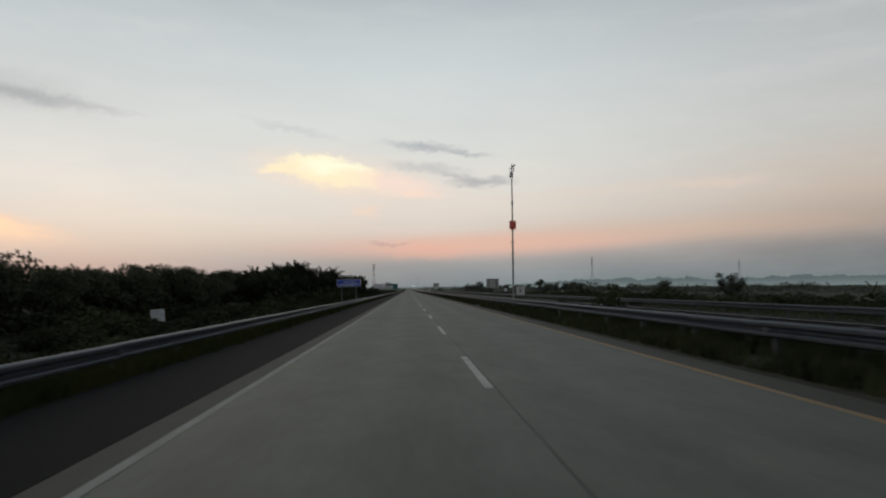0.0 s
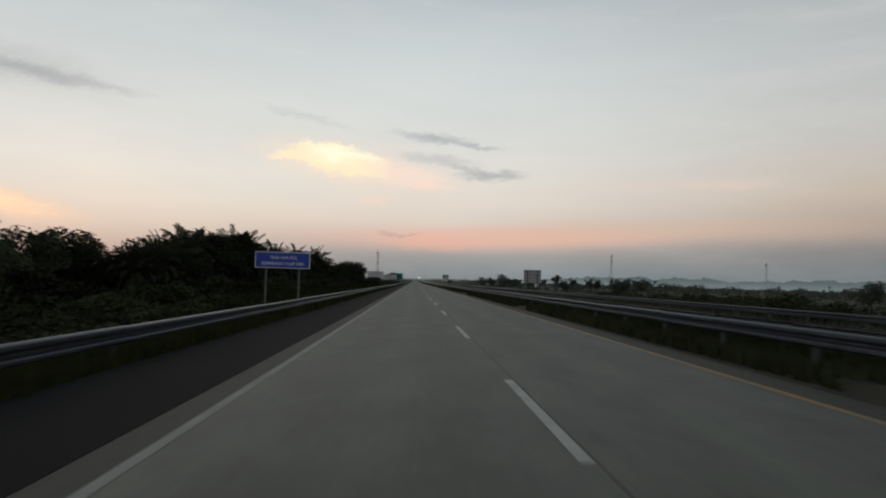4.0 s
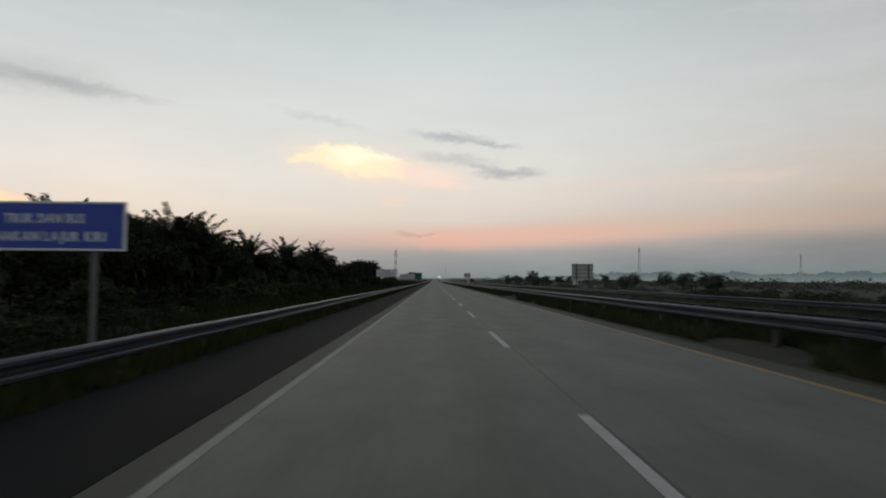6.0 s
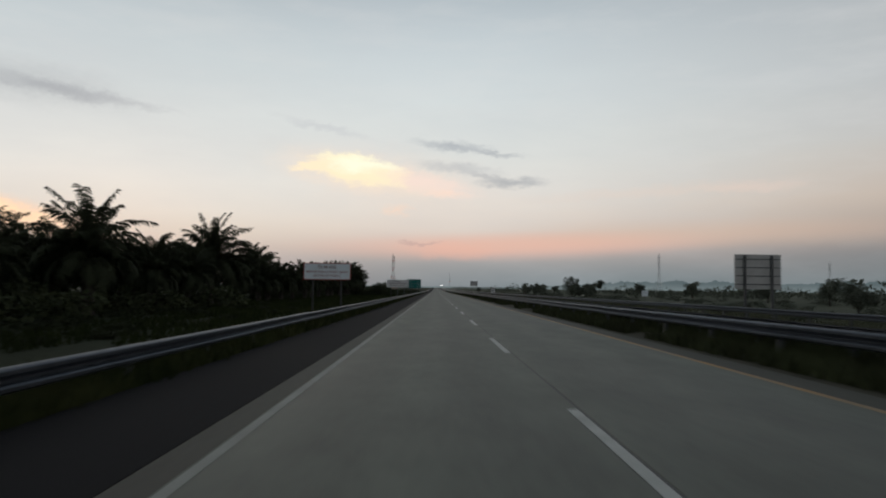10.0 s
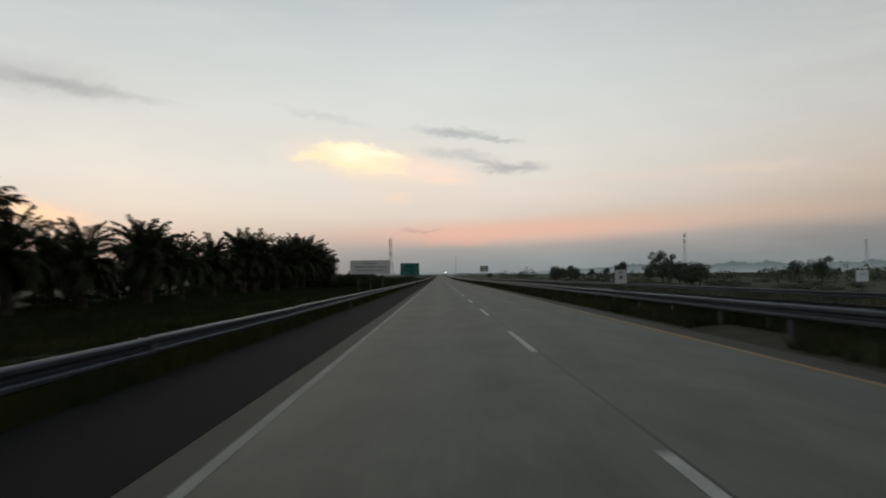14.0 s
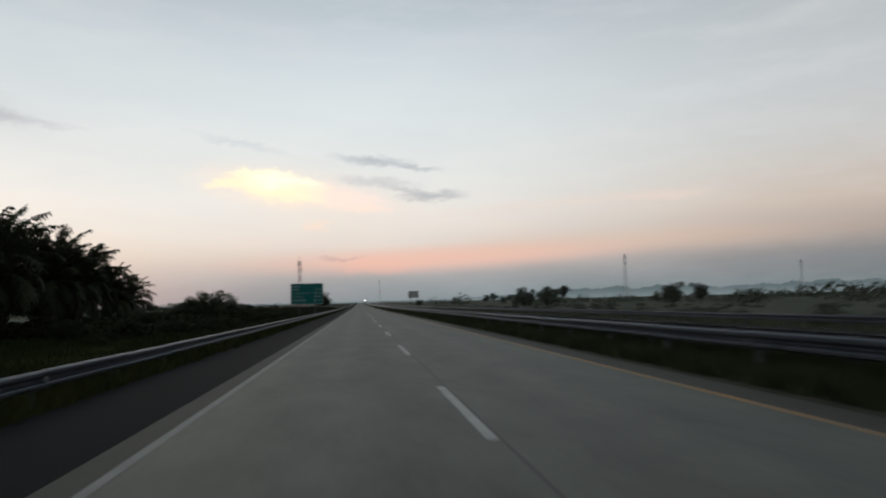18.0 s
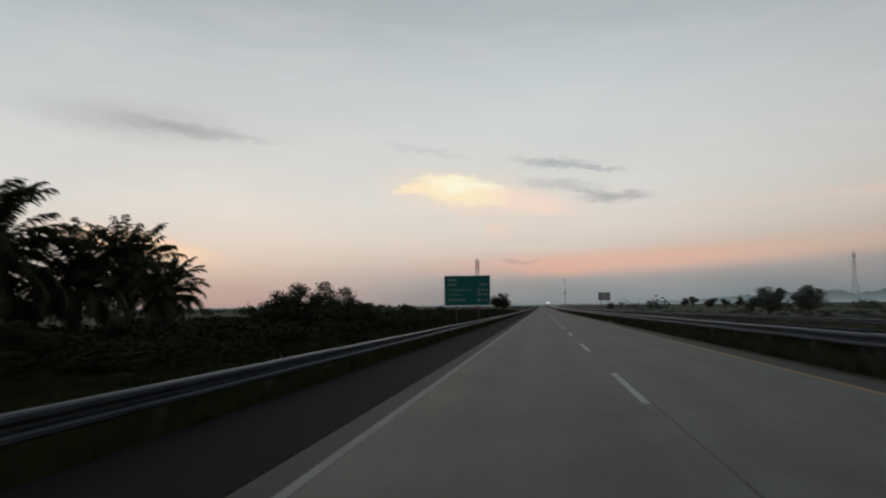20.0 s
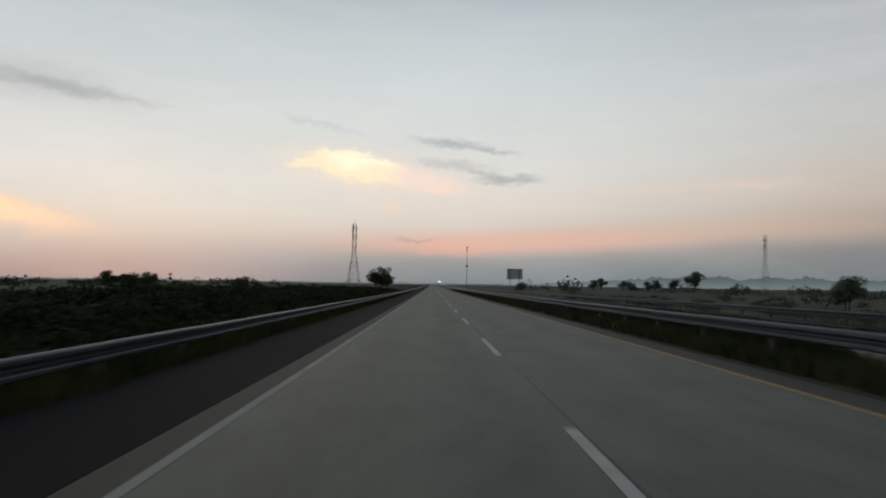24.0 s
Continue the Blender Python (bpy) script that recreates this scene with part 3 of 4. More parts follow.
for k in range(-2, 62):
    slope = math.degrees(math.atan((ground_z(13 * k + 5) - ground_z(13 * k)) / 5))
    for x, road_part in ((3.60, carriageway), (2 * CENTRE - 3.60, opposite)):
        ob = part_of("lane_dash", dash_me, M_WHITE_LINE, road_part)
        ob.matrix_basis = pose(x, 13.0 * k, ground_z(13 * k) + 0.001, slope, 0, 0)

# damp transverse repair joints across the slabs
for x0, x1, y, wide, mat in ((-0.07, 3.50, 39.8, 0.95, M_PATCH), (3.85, 7.4, 44.6, 1.6, M_FAINTPATCH)):
    verts, faces = [], []
    steps = 24
    for i in range(steps + 1):
        x = x0 + (x1 - x0) * i / steps
        taper = min(1, 6 * i / steps, 6 * (steps - i) / steps) * 0.5
        w = wide * (taper + 0.15) * (0.8 + 0.5 * noise.noise((x * 1.7, y, 0)))
        c = y + 0.22 * noise.noise((x * 0.8, y, 5))
        verts += [(x, c - w * 0.5, 0.002), (x, c + w * 0.5, 0.002)]
        if i:
            faces.append((2 * i - 2, 2 * i, 2 * i + 1, 2 * i - 1))
    raw("repair_joint", verts, faces, mat, carriageway, "dark damp repair across the slab")


# ---- guard rails ----
def w_beam(length):
    """A two-wave steel beam along y; its face looks to +x."""
    upper = [(0.0, 0.156), (0.030, 0.152), (0.062, 0.138), (0.083, 0.120), (0.083, 0.074), (0.060, 0.050), (0.022, 0.026), (0.008, 0.012)]
    section = upper + [(x, -z) for x, z in reversed(upper)]
    back = [(x - 0.004, z) for x, z in reversed(section)]
    ring = section + back
    n = len(ring)
    verts = [(x, y, z) for y in (0.0, length) for x, z in ring]
    faces = [(i, n + i, n + (i + 1) % n, (i + 1) % n) for i in range(n)]
    return verts, faces


bv, bf = w_beam(4.16)
beam_me = bpy.data.meshes.new("beam")
beam_me.from_pydata(bv, [], bf)
beam_me.update()
bm = bmesh.new()
box(bm, -0.055, 0.055, -0.075, 0.075, -0.75, 0.02, 0.008)
box(bm, -0.02, 0.02, -0.085, 0.085, -0.75, 0.0)
post_me = bpy.data.meshes.new("post")
bm.to_mesh(post_me)
bm.free()
bm = bmesh.new()
box(bm, -0.09, 0.0, -0.06, 0.06, -0.13, 0.13, 0.006)
spacer_me = bpy.data.meshes.new("spacer")
bm.to_mesh(spacer_me)
bm.free()
bm = bmesh.new()
box(bm, 0.081, 0.092, -0.045, 0.045, -0.05, 0.05, 0.01)
refl_me = bpy.data.meshes.new("reflector")
bm.to_mesh(refl_me)
bm.free()


def guard_rail(x, top, faces_sides, label, y0, y1, far):
    """faces_sides: for each beam +1 if its waves look to +x, -1 if to -x."""
    rail = thing("guard_rail", x, y0, 0, label, "guard rail")
    n = int((y1 - y0) / 4.0)
    rnd = random.Random(int(x * 10) + 77)
    for k in range(n):
        y, z = 4.0 * k, ground_z(y0 + 4 * k) + top - 0.155
        dz = ground_z(y0 + 4 * k + 4) - ground_z(y0 + 4 * k)
        p = part_of("post", post_me, M_POST, rail)
        p.matrix_basis = pose(0, y, z + 0.10, rnd.uniform(-1, 1), rnd.uniform(-1, 1), 0)
        for s in faces_sides:
            b = part_of("beam", beam_me, M_GALV, rail)
            b.matrix_basis = pose(s * (0.16 + 0.004 * (k % 2)), y - 0.08, z + rnd.uniform(-0.008, 0.008), math.degrees(math.atan(dz / 4)), 0, 0) @ Matrix.Diagonal((s, 1, 1, 1))
            if s == faces_sides[0]:
                c = part_of("spacer", spacer_me, M_POST, p)
                c.matrix_basis = pose(s * 0.155, 0, -0.10, 0, 0, 0 if s > 0 else 180)
                if k % 6 == 3:
                    part_of("reflector", refl_me, M_REFLECT, b, "small dusty reflector plate")
    # the far run as one piece
    verts, fcs = [], []
    yy = y0 + 4.0 * n
    ring = [(v[0], v[2]) for v in bv[: len(bv) // 2]]
    m = len(ring)
    ys = [yy + i * (far - yy) / 50 for i in range(51)]
    for s in faces_sides:
        o = len(verts)
        for y in ys:
            verts += [(s * (px + 0.16), y - y0, ground_z(y) + top - 0.155 + pz) for px, pz in ring]
        fcs += [(o + j * m + i, o + (j + 1) * m + i, o + (j + 1) * m + (i + 1) % m, o + j * m + (i + 1) % m) for j in range(50) for i in range(m)]
    tagged(raw("distant_run", verts, fcs, M_GALV, rail), kind="stuff")
    return rail


guard_rail(-3.12, 0.52, (1,), "galvanised steel crash barrier on the grass verge", -20, 500, 1100)
guard_rail(9.53, 0.80, (-1,), "galvanised crash barrier along the near side of the median", -20, 480, 1100)
guard_rail(2 * CENTRE - 9.53, 0.80, (1,), "galvanised crash barrier along the far side of the median", -18, 480, 1100)
guard_rail(2 * CENTRE + 3.12, 0.52, (-1,), "galvanised crash barrier beyond the opposite carriageway", -20, 500, 1100)


# ---- signs ----
def board(name, sign, w, h, z, mat, rim_mat, rim=0.04, deep=0.05, label=""):
    """A framed sheet facing -y, its middle at height z."""
    bm = bmesh.new()
    box(bm, -w / 2, w / 2, -deep / 2, deep / 2, z - h / 2, z + h / 2, 0.004)
    panel = part(name, bm, mat, sign, label)
    for x0, x1, z0, z1 in ((-w / 2 - rim, w / 2 + rim, z + h / 2, z + h / 2 + rim), (-w / 2 - rim, w / 2 + rim, z - h / 2 - rim, z - h / 2),
                           (-w / 2 - rim, -w / 2, z - h / 2, z + h / 2), (w / 2, w / 2 + rim, z - h / 2, z + h / 2)):
        bm = bmesh.new()
        box(bm, x0, x1, -deep / 2 - 0.012, deep / 2 + 0.012, z0, z1, 0.005)
        part("rim", bm, rim_mat, panel)
    return panel


def legs(sign, xs, top, radius, mat=M_POST, deep=0.10):
    for x in xs:
        bm = bmesh.new()
        tube(bm, (x, deep, -0.5), (x, deep, top), radius, radius, 10)
        part("post", bm, mat, sign, smooth=False)


def clamps(sign, xs, zs):
    for x in xs:
        for z in zs:
            bm = bmesh.new()
            box(bm, x - 0.10, x + 0.10, 0.028, 0.185, z - 0.03, z + 0.03, 0.006)
            part("clamp", bm, M_POST, sign)


def bar(sign, x0, x1, z, h, mat, y=-0.03):
    bm = bmesh.new()
    box(bm, x0, x1, y - 0.003, y + 0.003, z - h / 2, z + h / 2)
    part("lettering_bar", bm, mat, sign)


# blue lane instruction
s = thing("road_sign", -5.66, 102.2, -0.35, "blue traffic sign with white lettering on two grey posts", "road sign")
face = board("panel", s, 3.14, 0.87, 2.81, M_BLUE, M_SIGNWHITE, 0.045)
lettering("TRUK DAN BUS", 0.26, 0.05, -0.03, 2.96, M_LETTER, face, 1.55)
lettering("GUNAKAN LAJUR KIRI", 0.26, 0.0, -0.03, 2.61, M_LETTER, face, 2.45)
legs(s, (-0.97, 0.97), 3.1, 0.06, M_SIGNPOST)
clamps(s, (-0.97, 0.97), (2.55, 3.0))

# white hard-shoulder warning
s = thing("road_sign", -5.37, 200.6, -0.39, "white warning board with red rim and red lettering", "road sign")
face = board("panel", s, 3.04, 1.02, 2.95, M_SIGNWHITE, M_RED, 0.05)
lettering("DILARANG", 0.29, 0.0, -0.03, 3.25, M_DARKRED, face, 1.22)
lettering("MENGGUNAKAN BAHU JALAN", 0.22, 0.0, -0.03, 2.94, M_REDTEXT, face, 2.75)
lettering("KECUALI DARURAT", 0.22, 0.0, -0.03, 2.68, M_REDTEXT, face, 1.85)
legs(s, (-0.95, 0.95), 3.3, 0.06, M_DARKPOST)
clamps(s, (-0.95, 0.95), (2.65, 3.2))

# white billboard, its print kept faint to suggest haze
s = thing("road_sign", -5.85, 300.8, -0.35, "large white notice board with faint grey print on posts", "road sign")
face = board("panel", s, 4.40, 1.48, 2.88, M_WORNWHITE, M_GREYTEXT, 0.035)
bar(face, -0.75, 0.75, 3.30, 0.17, M_FAINT)
bar(face, -1.75, 1.75, 2.92, 0.20, M_FAINT)
bar(face, -1.55, 0.3, 2.52, 0.17, M_FAINT)
bar(face, 0.45, 1.5, 2.52, 0.17, M_FAINT)
legs(s, (-1.35, 0.0, 1.35), 3.4, 0.07)
clamps(s, (-1.35, 0.0, 1.35), (2.5, 3.3))

# green distance sign
s = thing("road_sign", -5.48, 401.5, -0.40, "tall green distance sign listing kilometres on steel posts", "road sign")
face = board("panel", s, 4.66, 3.00, 3.68, M_GREEN, M_ALU, 0.05)
for z, w in ((4.78, 1.05), (4.32, 1.0), (2.72, 1.95)):
    x = -2.05
    while x < -2.05 + w - 0.1:
        step = min(random.uniform(0.35, 0.7), -2.05 + w - x)
        bar(face, x, x + step - 0.06, z, 0.22, M_GREENLETTER)
        x += step
for z, words in ((4.32, "2 km"), (3.80, "15 km"), (3.28, "43 km")):
    lettering(words, 0.42, 2.12 - 0.105 * len(words), -0.03, z, M_DULLED, face, 0.21 * len(words))
lettering("Tanjung Morawa", 0.38, -0.75, -0.03, 3.80, M_GREENLETTER, face, 2.60)
lettering("Belawan", 0.38, -1.33, -0.03, 3.28, M_GREENLETTER, face, 1.44)
bar(face, 1.02, 1.42, 2.72, 0.28, M_GREENLETTER)
lettering("km", 0.42, 1.88, -0.03, 2.72, M_GREENLETTER, face, 0.5)
legs(s, (-1.15, 1.15), 4.9, 0.07)
clamps(s, (-1.15, 1.15), (2.5, 3.6, 4.8))
for x in (-1.15, 1.15):
    bm = bmesh.new()
    box(bm, x - 0.12, x + 0.12, -0.02, 0.1, 5.20, 5.25, 0.006)
    part("cap_bracket", bm, M_POST, s)

# backs of the signs over the opposite verge
def sign_back(x, y, w, h, middle):
    s = thing("road_sign", x, y, ground_z(y) - 0.4, "back of a grey metal road sign on two posts", "road sign", "sign backs")
    board("panel", s, w, h, middle, M_ALU, M_ALU, 0.05)
    n = max(3, round(h / 0.6))
    for k in range(n):
        z = middle - h / 2 + h * (k + 0.5) / n
        bm = bmesh.new()
        box(bm, -w / 2 + 0.03, w / 2 - 0.03, -0.085, -0.028, z - 0.035, z + 0.035, 0.006)
        part("stiffener", bm, M_GALV, s)
    for x in (-w * 0.3, w * 0.3):
        bm = bmesh.new()
        box(bm, x - 0.09, x + 0.09, -0.22, -0.09, 0.0, middle + h / 2 - 0.04, 0.01)
        part("post", bm, M_POST, s)


sign_back(26.45, 207.0, 3.45, 2.55, 3.50)
sign_back(26.3, 612.0, 4.5, 3.0, 5.6)

# small notice on the verge
s = thing("notice_board", -20.2, 69.3, -1.46, "crooked weathered white notice board on short posts below the bank", "notice board")
s.matrix_basis = pose(-20.2, 69.3, -1.46, 0, -4, 6)
face = board("panel", s, 1.20, 1.08, 0.78, M_SIGNWHITE, M_ALU, 0.02, 0.03)
for x0, x1, z, h, mat in ((-0.5, 0.35, 1.13, 0.05, M_FAINT), (-0.5, 0.42, 0.98, 0.05, M_FAINT), (-0.58, 0.56, 0.79, 0.07, M_GREYTEXT), (-0.45, 0.40, 0.58, 0.05, M_FAINT), (-0.45, 0.2, 0.44, 0.05, M_FAINT)):
    bar(face, x0, x1, z, h, mat, -0.02)
legs(s, (-0.4, 0.4), 0.9, 0.04, deep=0.05)


# kilometre plates on the median
def km_plate(x, y, z, w, h, label):
    s = thing("distance_plate", x, y, z, label, "distance plate", "kilometre plates")
    face = board("panel", s, w, h, 0.95, M_WORNWHITE, M_DARKTEXT, 0.02, 0.02)
    bar(face, -0.09, 0.09, 0.95 + h * 0.24, h * 0.09, M_DARKTEXT, -0.013)
    bar(face, -0.06, 0.06, 0.95 - h * 0.08, h * 0.24, M_DARKTEXT, -0.013)
    bar(face, -w / 2, w / 2, 0.95 + h * 0.46, h * 0.08, M_DARKTEXT, -0.013)
    legs(s, (0.0,), 0.95, 0.025, deep=0.035)


km_plate(10.40, 53.5, 0.42, 0.60, 0.68, "white kilometre plate standing beside the camera mast")
km_plate(9.85, 252.2, 0.45, 0.52, 0.66, "white kilometre plate behind the median barrier")
s = thing("notice_board", 41.0, 287.0, -0.42, "small white board on a post in the field", "notice board")
face = board("panel", s, 1.15, 1.05, 1.60, M_SIGNWHITE, M_ALU, 0.02, 0.03)
bar(face, -0.3, 0.3, 1.75, 0.12, M_GREYTEXT, -0.02)
legs(s, (0.0,), 1.5, 0.05, deep=0.06)

# camera mast
s = thing("camera_mast", 9.78, 52.7, 0.05, "tall slim grey steel mast with an orange-red panel and antennas", "mast")
bm = bmesh.new()
tube(bm, (0, 0, 0), (0, 0, 4.0), 0.07, 0.062, 12)
tube(bm, (0, 0, 4.0), (0, 0, 7.5), 0.056, 0.05, 12)
tube(bm, (0, 0, 7.5), (0, 0, 10.2), 0.044, 0.036, 12)
part("pole", bm, M_MASTGREY, s, smooth=False)
for z in (4.0, 7.5):
    bm = bmesh.new()
    tube(bm, (0, 0, z - 0.06), (0, 0, z + 0.06), 0.08, 0.08, 12)
    part("collar", bm, M_MASTGREY, s)
bm = bmesh.new()
box(bm, -0.23, 0.23, -0.17, -0.08, 5.58, 6.18, 0.02)
part("panel", bm, M_ORANGE, s, "orange-red square panel")
bm = bmesh.new()
box(bm, -0.06, 0.06, -0.10, 0.0, 5.45, 6.25)
part("bracket", bm, M_MASTGREY, s)
bm = bmesh.new()
tube(bm, (-0.16, 0, 4.72), (0.16, 0, 4.72), 0.02)
part("crossbar", bm, M_MASTGREY, s)
for x, z0, z1, r in ((-0.12, 9.2, 9.95, 0.025), (0.13, 9.7, 10.05, 0.03)):
    bm = bmesh.new()
    tube(bm, (x, 0, z0), (x, 0, z1), r)
    tube(bm, (0, 0, z0 + 0.12), (x, 0, z0 + 0.12), 0.015)
    part("antenna", bm, M_MASTGREY, s)
bm = bmesh.new()
tube(bm, (0.02, 0, 10.0), (0.22, -0.05, 10.16), 0.05, 0.06)
part("camera_housing", bm, M_CABINET, s)
bm = bmesh.new()
box(bm, -0.16, 0.08, -0.14, 0.02, 9.30, 9.62, 0.02)
part("junction_box", bm, M_CABINET, s)
bm = bmesh.new()
tube(bm, (0, 0, 0.0), (0, 0, 0.05), 0.2, 0.2, 12)
part("base_plate", bm, M_MASTGREY, s)


mast = s
copy_thing(mast, pose(9.78, 560.0, ground_z(560) + 0.05))


# ---- lattice towers ----
def lattice_tower(x, y, height, base, label, bands):
    t = thing("lattice_tower", x, y, ground_z(y) - 0.4, label, "tower", "lattice towers")
    n = bands
    levels = [height * (1 - (1 - i / n) ** 1.15) for i in range(n + 1)]
    half = [base / 2 * (1 - min(h / (height * 0.55), 1) * 0.72) for h in levels]
    for i in range(n):
        bm = bmesh.new()
        a, b, h0, h1 = half[i], half[i + 1], levels[i], levels[i + 1]
        c0 = [(-a, -a, h0), (a, -a, h0), (a, a, h0), (-a, a, h0)]
        c1 = [(-b, -b, h1), (b, -b, h1), (b, b, h1), (-b, b, h1)]
        r = 0.085
        for k in range(4):
            tube(bm, c0[k], c1[k], r, r, 4)
            tube(bm, c0[k], c1[(k + 1) % 4], r * 0.6, r * 0.6, 4)
            tube(bm, c0[(k + 1) % 4], c1[k], r * 0.6, r * 0.6, 4)
            tube(bm, c1[k], c1[(k + 1) % 4], r * 0.6, r * 0.6, 4)
        part("lattice_section", bm, (M_TOWER_RED, M_TOWER_WHITE)[i % 2] if height < 35 else M_HAZED_STEEL, t)
    for k, (zz, rr) in enumerate(((height * 0.93, 0.5), (height * 0.80, 0.5))):
        for a in (0, 120, 240):
            bm = bmesh.new()
            px, py = 0.9 * math.cos(radians(a)), 0.9 * math.sin(radians(a))
            box(bm, px - 0.15, px + 0.15, py - 0.1, py + 0.1, zz - 1.0, zz + 1.0, 0.03)
            tube(bm, (0, 0, zz), (px, py, zz), 0.05)
            part("antenna_panel", bm, M_CABINET, t)
    bm = bmesh.new()
    tube(bm, (0, 0, height), (0, 0, height + 2.0), 0.05)
    part("lightning_rod", bm, M_POST, t)
    return t


lattice_tower(-30.0, 698.0, 26.5, 5.4, "slim red and white lattice mast beyond the scrub", 8)
lattice_tower(233.0, 899.0, 39.0, 6.0, "tall grey lattice tower in the hazy fields", 10)
lattice_tower(485.0, 1035.0, 38.0, 7.0, "grey lattice tower far off in the haze", 10)


# ---- plants ----
def frond(verts, faces, rnd, origin, az, lift, length, droop, width):
    """One feather leaf: a rib that rises and bows over, with two rows of long hanging leaflets."""
    steps = 12
    d = Vector((math.cos(az), math.sin(az), 0))
    side = Vector((-math.sin(az), math.cos(az), 0))
    sway = rnd.uniform(-0.35, 0.35)
    pts = []
    ang = lift
    p = Vector(origin)
    for i in range(steps + 1):
        pts.append(p.copy())
        ang -= droop / steps * (0.25 + 1.5 * i / steps)
        p = p + (d * math.cos(ang) + side * sway * i / steps + Vector((0, 0, 1)) * math.sin(ang)) * (length / steps)
    for i in range(steps):
        a, b = pts[i], pts[i + 1]
        r = 0.05 * (1 - i / steps) + 0.008
        o = len(verts)
        verts += [a - side * r, a + side * r, b + side * r * 0.85, b - side * r * 0.85]
        faces.append((o, o + 1, o + 2, o + 3))
        if i < 2:
            continue
        t = i / steps
        w = width * math.sin(math.pi * min(0.14 + t * 0.80, 0.97)) ** 0.55
        along = (b - a).normalized()
        for s in (-1, 1):
            for q in (0.0, 0.2, 0.4, 0.6, 0.8):
                base = a.lerp(b, q)
                fall = rnd.uniform(0.15, 0.95)
                tip = base + side * s * w * rnd.uniform(0.55, 1.05) + along * w * rnd.uniform(0.3, 0.8) - Vector((0, 0, 1)) * w * fall
                half = along * 0.030
                mid = base.lerp(tip, 0.5) + Vector((0, 0, 0.14 * w))
                o = len(verts)
                verts += [base - half, base + half, mid + half * 1.15, tip, mid - half * 1.15]
                faces.append((o, o + 1, o + 2, o + 3, o + 4))


def palm_meshes(seed, height):
    rnd = random.Random(seed)
    trunk_h = height * 0.44
    bm = bmesh.new()
    rings, sides = 12, 9
    prev = None
    lean = (rnd.uniform(-0.2, 0.2), rnd.uniform(-0.2, 0.2))
    for i in range(rings + 1):
        t = i / rings
        r = (0.36 - 0.06 * t + (0.05 if i % 2 else 0.0) + (0.12 if i == 0 else 0))
        ring = [bm.verts.new((lean[0] * t * t + r * math.cos(2 * math.pi * k / sides + t), lean[1] * t * t + r * math.sin(2 * math.pi * k / sides + t), trunk_h * t)) for k in range(sides)]
        if prev:
            for k in range(sides):
                bm.faces.new((prev[k], prev[(k + 1) % sides], ring[(k + 1) % sides], ring[k]))
        prev = ring
    bm.faces.new(prev)
    # old leaf bases
    for k in range(46):
        t = rnd.uniform(0.1, 1.0)
        a = k * 2.399
        r = 0.36
        p = Vector((lean[0] * t * t + r * math.cos(a), lean[1] * t * t + r * math.sin(a), trunk_h * t))
        tube(bm, p, p + Vector((0.16 * math.cos(a), 0.16 * math.sin(a), 0.2)), 0.06, 0.02, 4)
    me_t = bpy.data.meshes.new("trunk")
    bm.to_mesh(me_t)
    bm.free()
    verts, faces = [], []
    top = Vector((lean[0], lean[1], trunk_h - 0.05))
    count = 66
    for k in range(count):
        t = k / count
        size = height * (0.42 + 0.12 * math.sin(math.pi * min(t + 0.25, 1))) * rnd.uniform(0.85, 1.12) * (1.0 if t < 0.85 else 0.8)
        frond(verts, faces, rnd, top, k * 2.399 + rnd.uniform(-0.25, 0.25), radians(88 - 98 * t + rnd.uniform(-12, 12)), size,
              radians(52 + 62 * min(1.0, 1.3 * t)) * rnd.uniform(0.7, 1.2), 0.66 * height / 8)
    me_c = bpy.data.meshes.new("crown")
    me_c.from_pydata(verts, [], faces)
    me_c.update()
    reach = height / max(v[2] for v in verts)
    for me in (me_t, me_c):
        me.transform(Matrix.Diagonal((1, 1, reach, 1)))
    me_t.materials.append(M_BARK)
    me_c.materials.append(M_FROND)
    return me_t, me_c


def leaf_cloud(rnd, centres, per, size, squash=0.8):
    verts, faces = [], []
    for c, r in centres:
        for _ in range(per):
            d = Vector((rnd.gauss(0, 1), rnd.gauss(0, 1), rnd.gauss(0, 1))).normalized()
            p = Vector(c) + Vector((d.x, d.y, d.z * squash)) * r * rnd.uniform(0.45, 1.08)
            a = Vector((rnd.gauss(0, 1), rnd.gauss(0, 1), rnd.gauss(0, 0.6))).normalized()
            b = a.cross(Vector((rnd.gauss(0, 1), rnd.gauss(0, 1), rnd.gauss(0, 1)))).normalized()
            s = size * rnd.uniform(0.6, 1.3)
            o = len(verts)
            verts += [p - a * s, p + b * s * 0.45, p + a * s, p - b * s * 0.45]
            faces.append((o, o + 1, o + 2, o + 3))
    return verts, faces


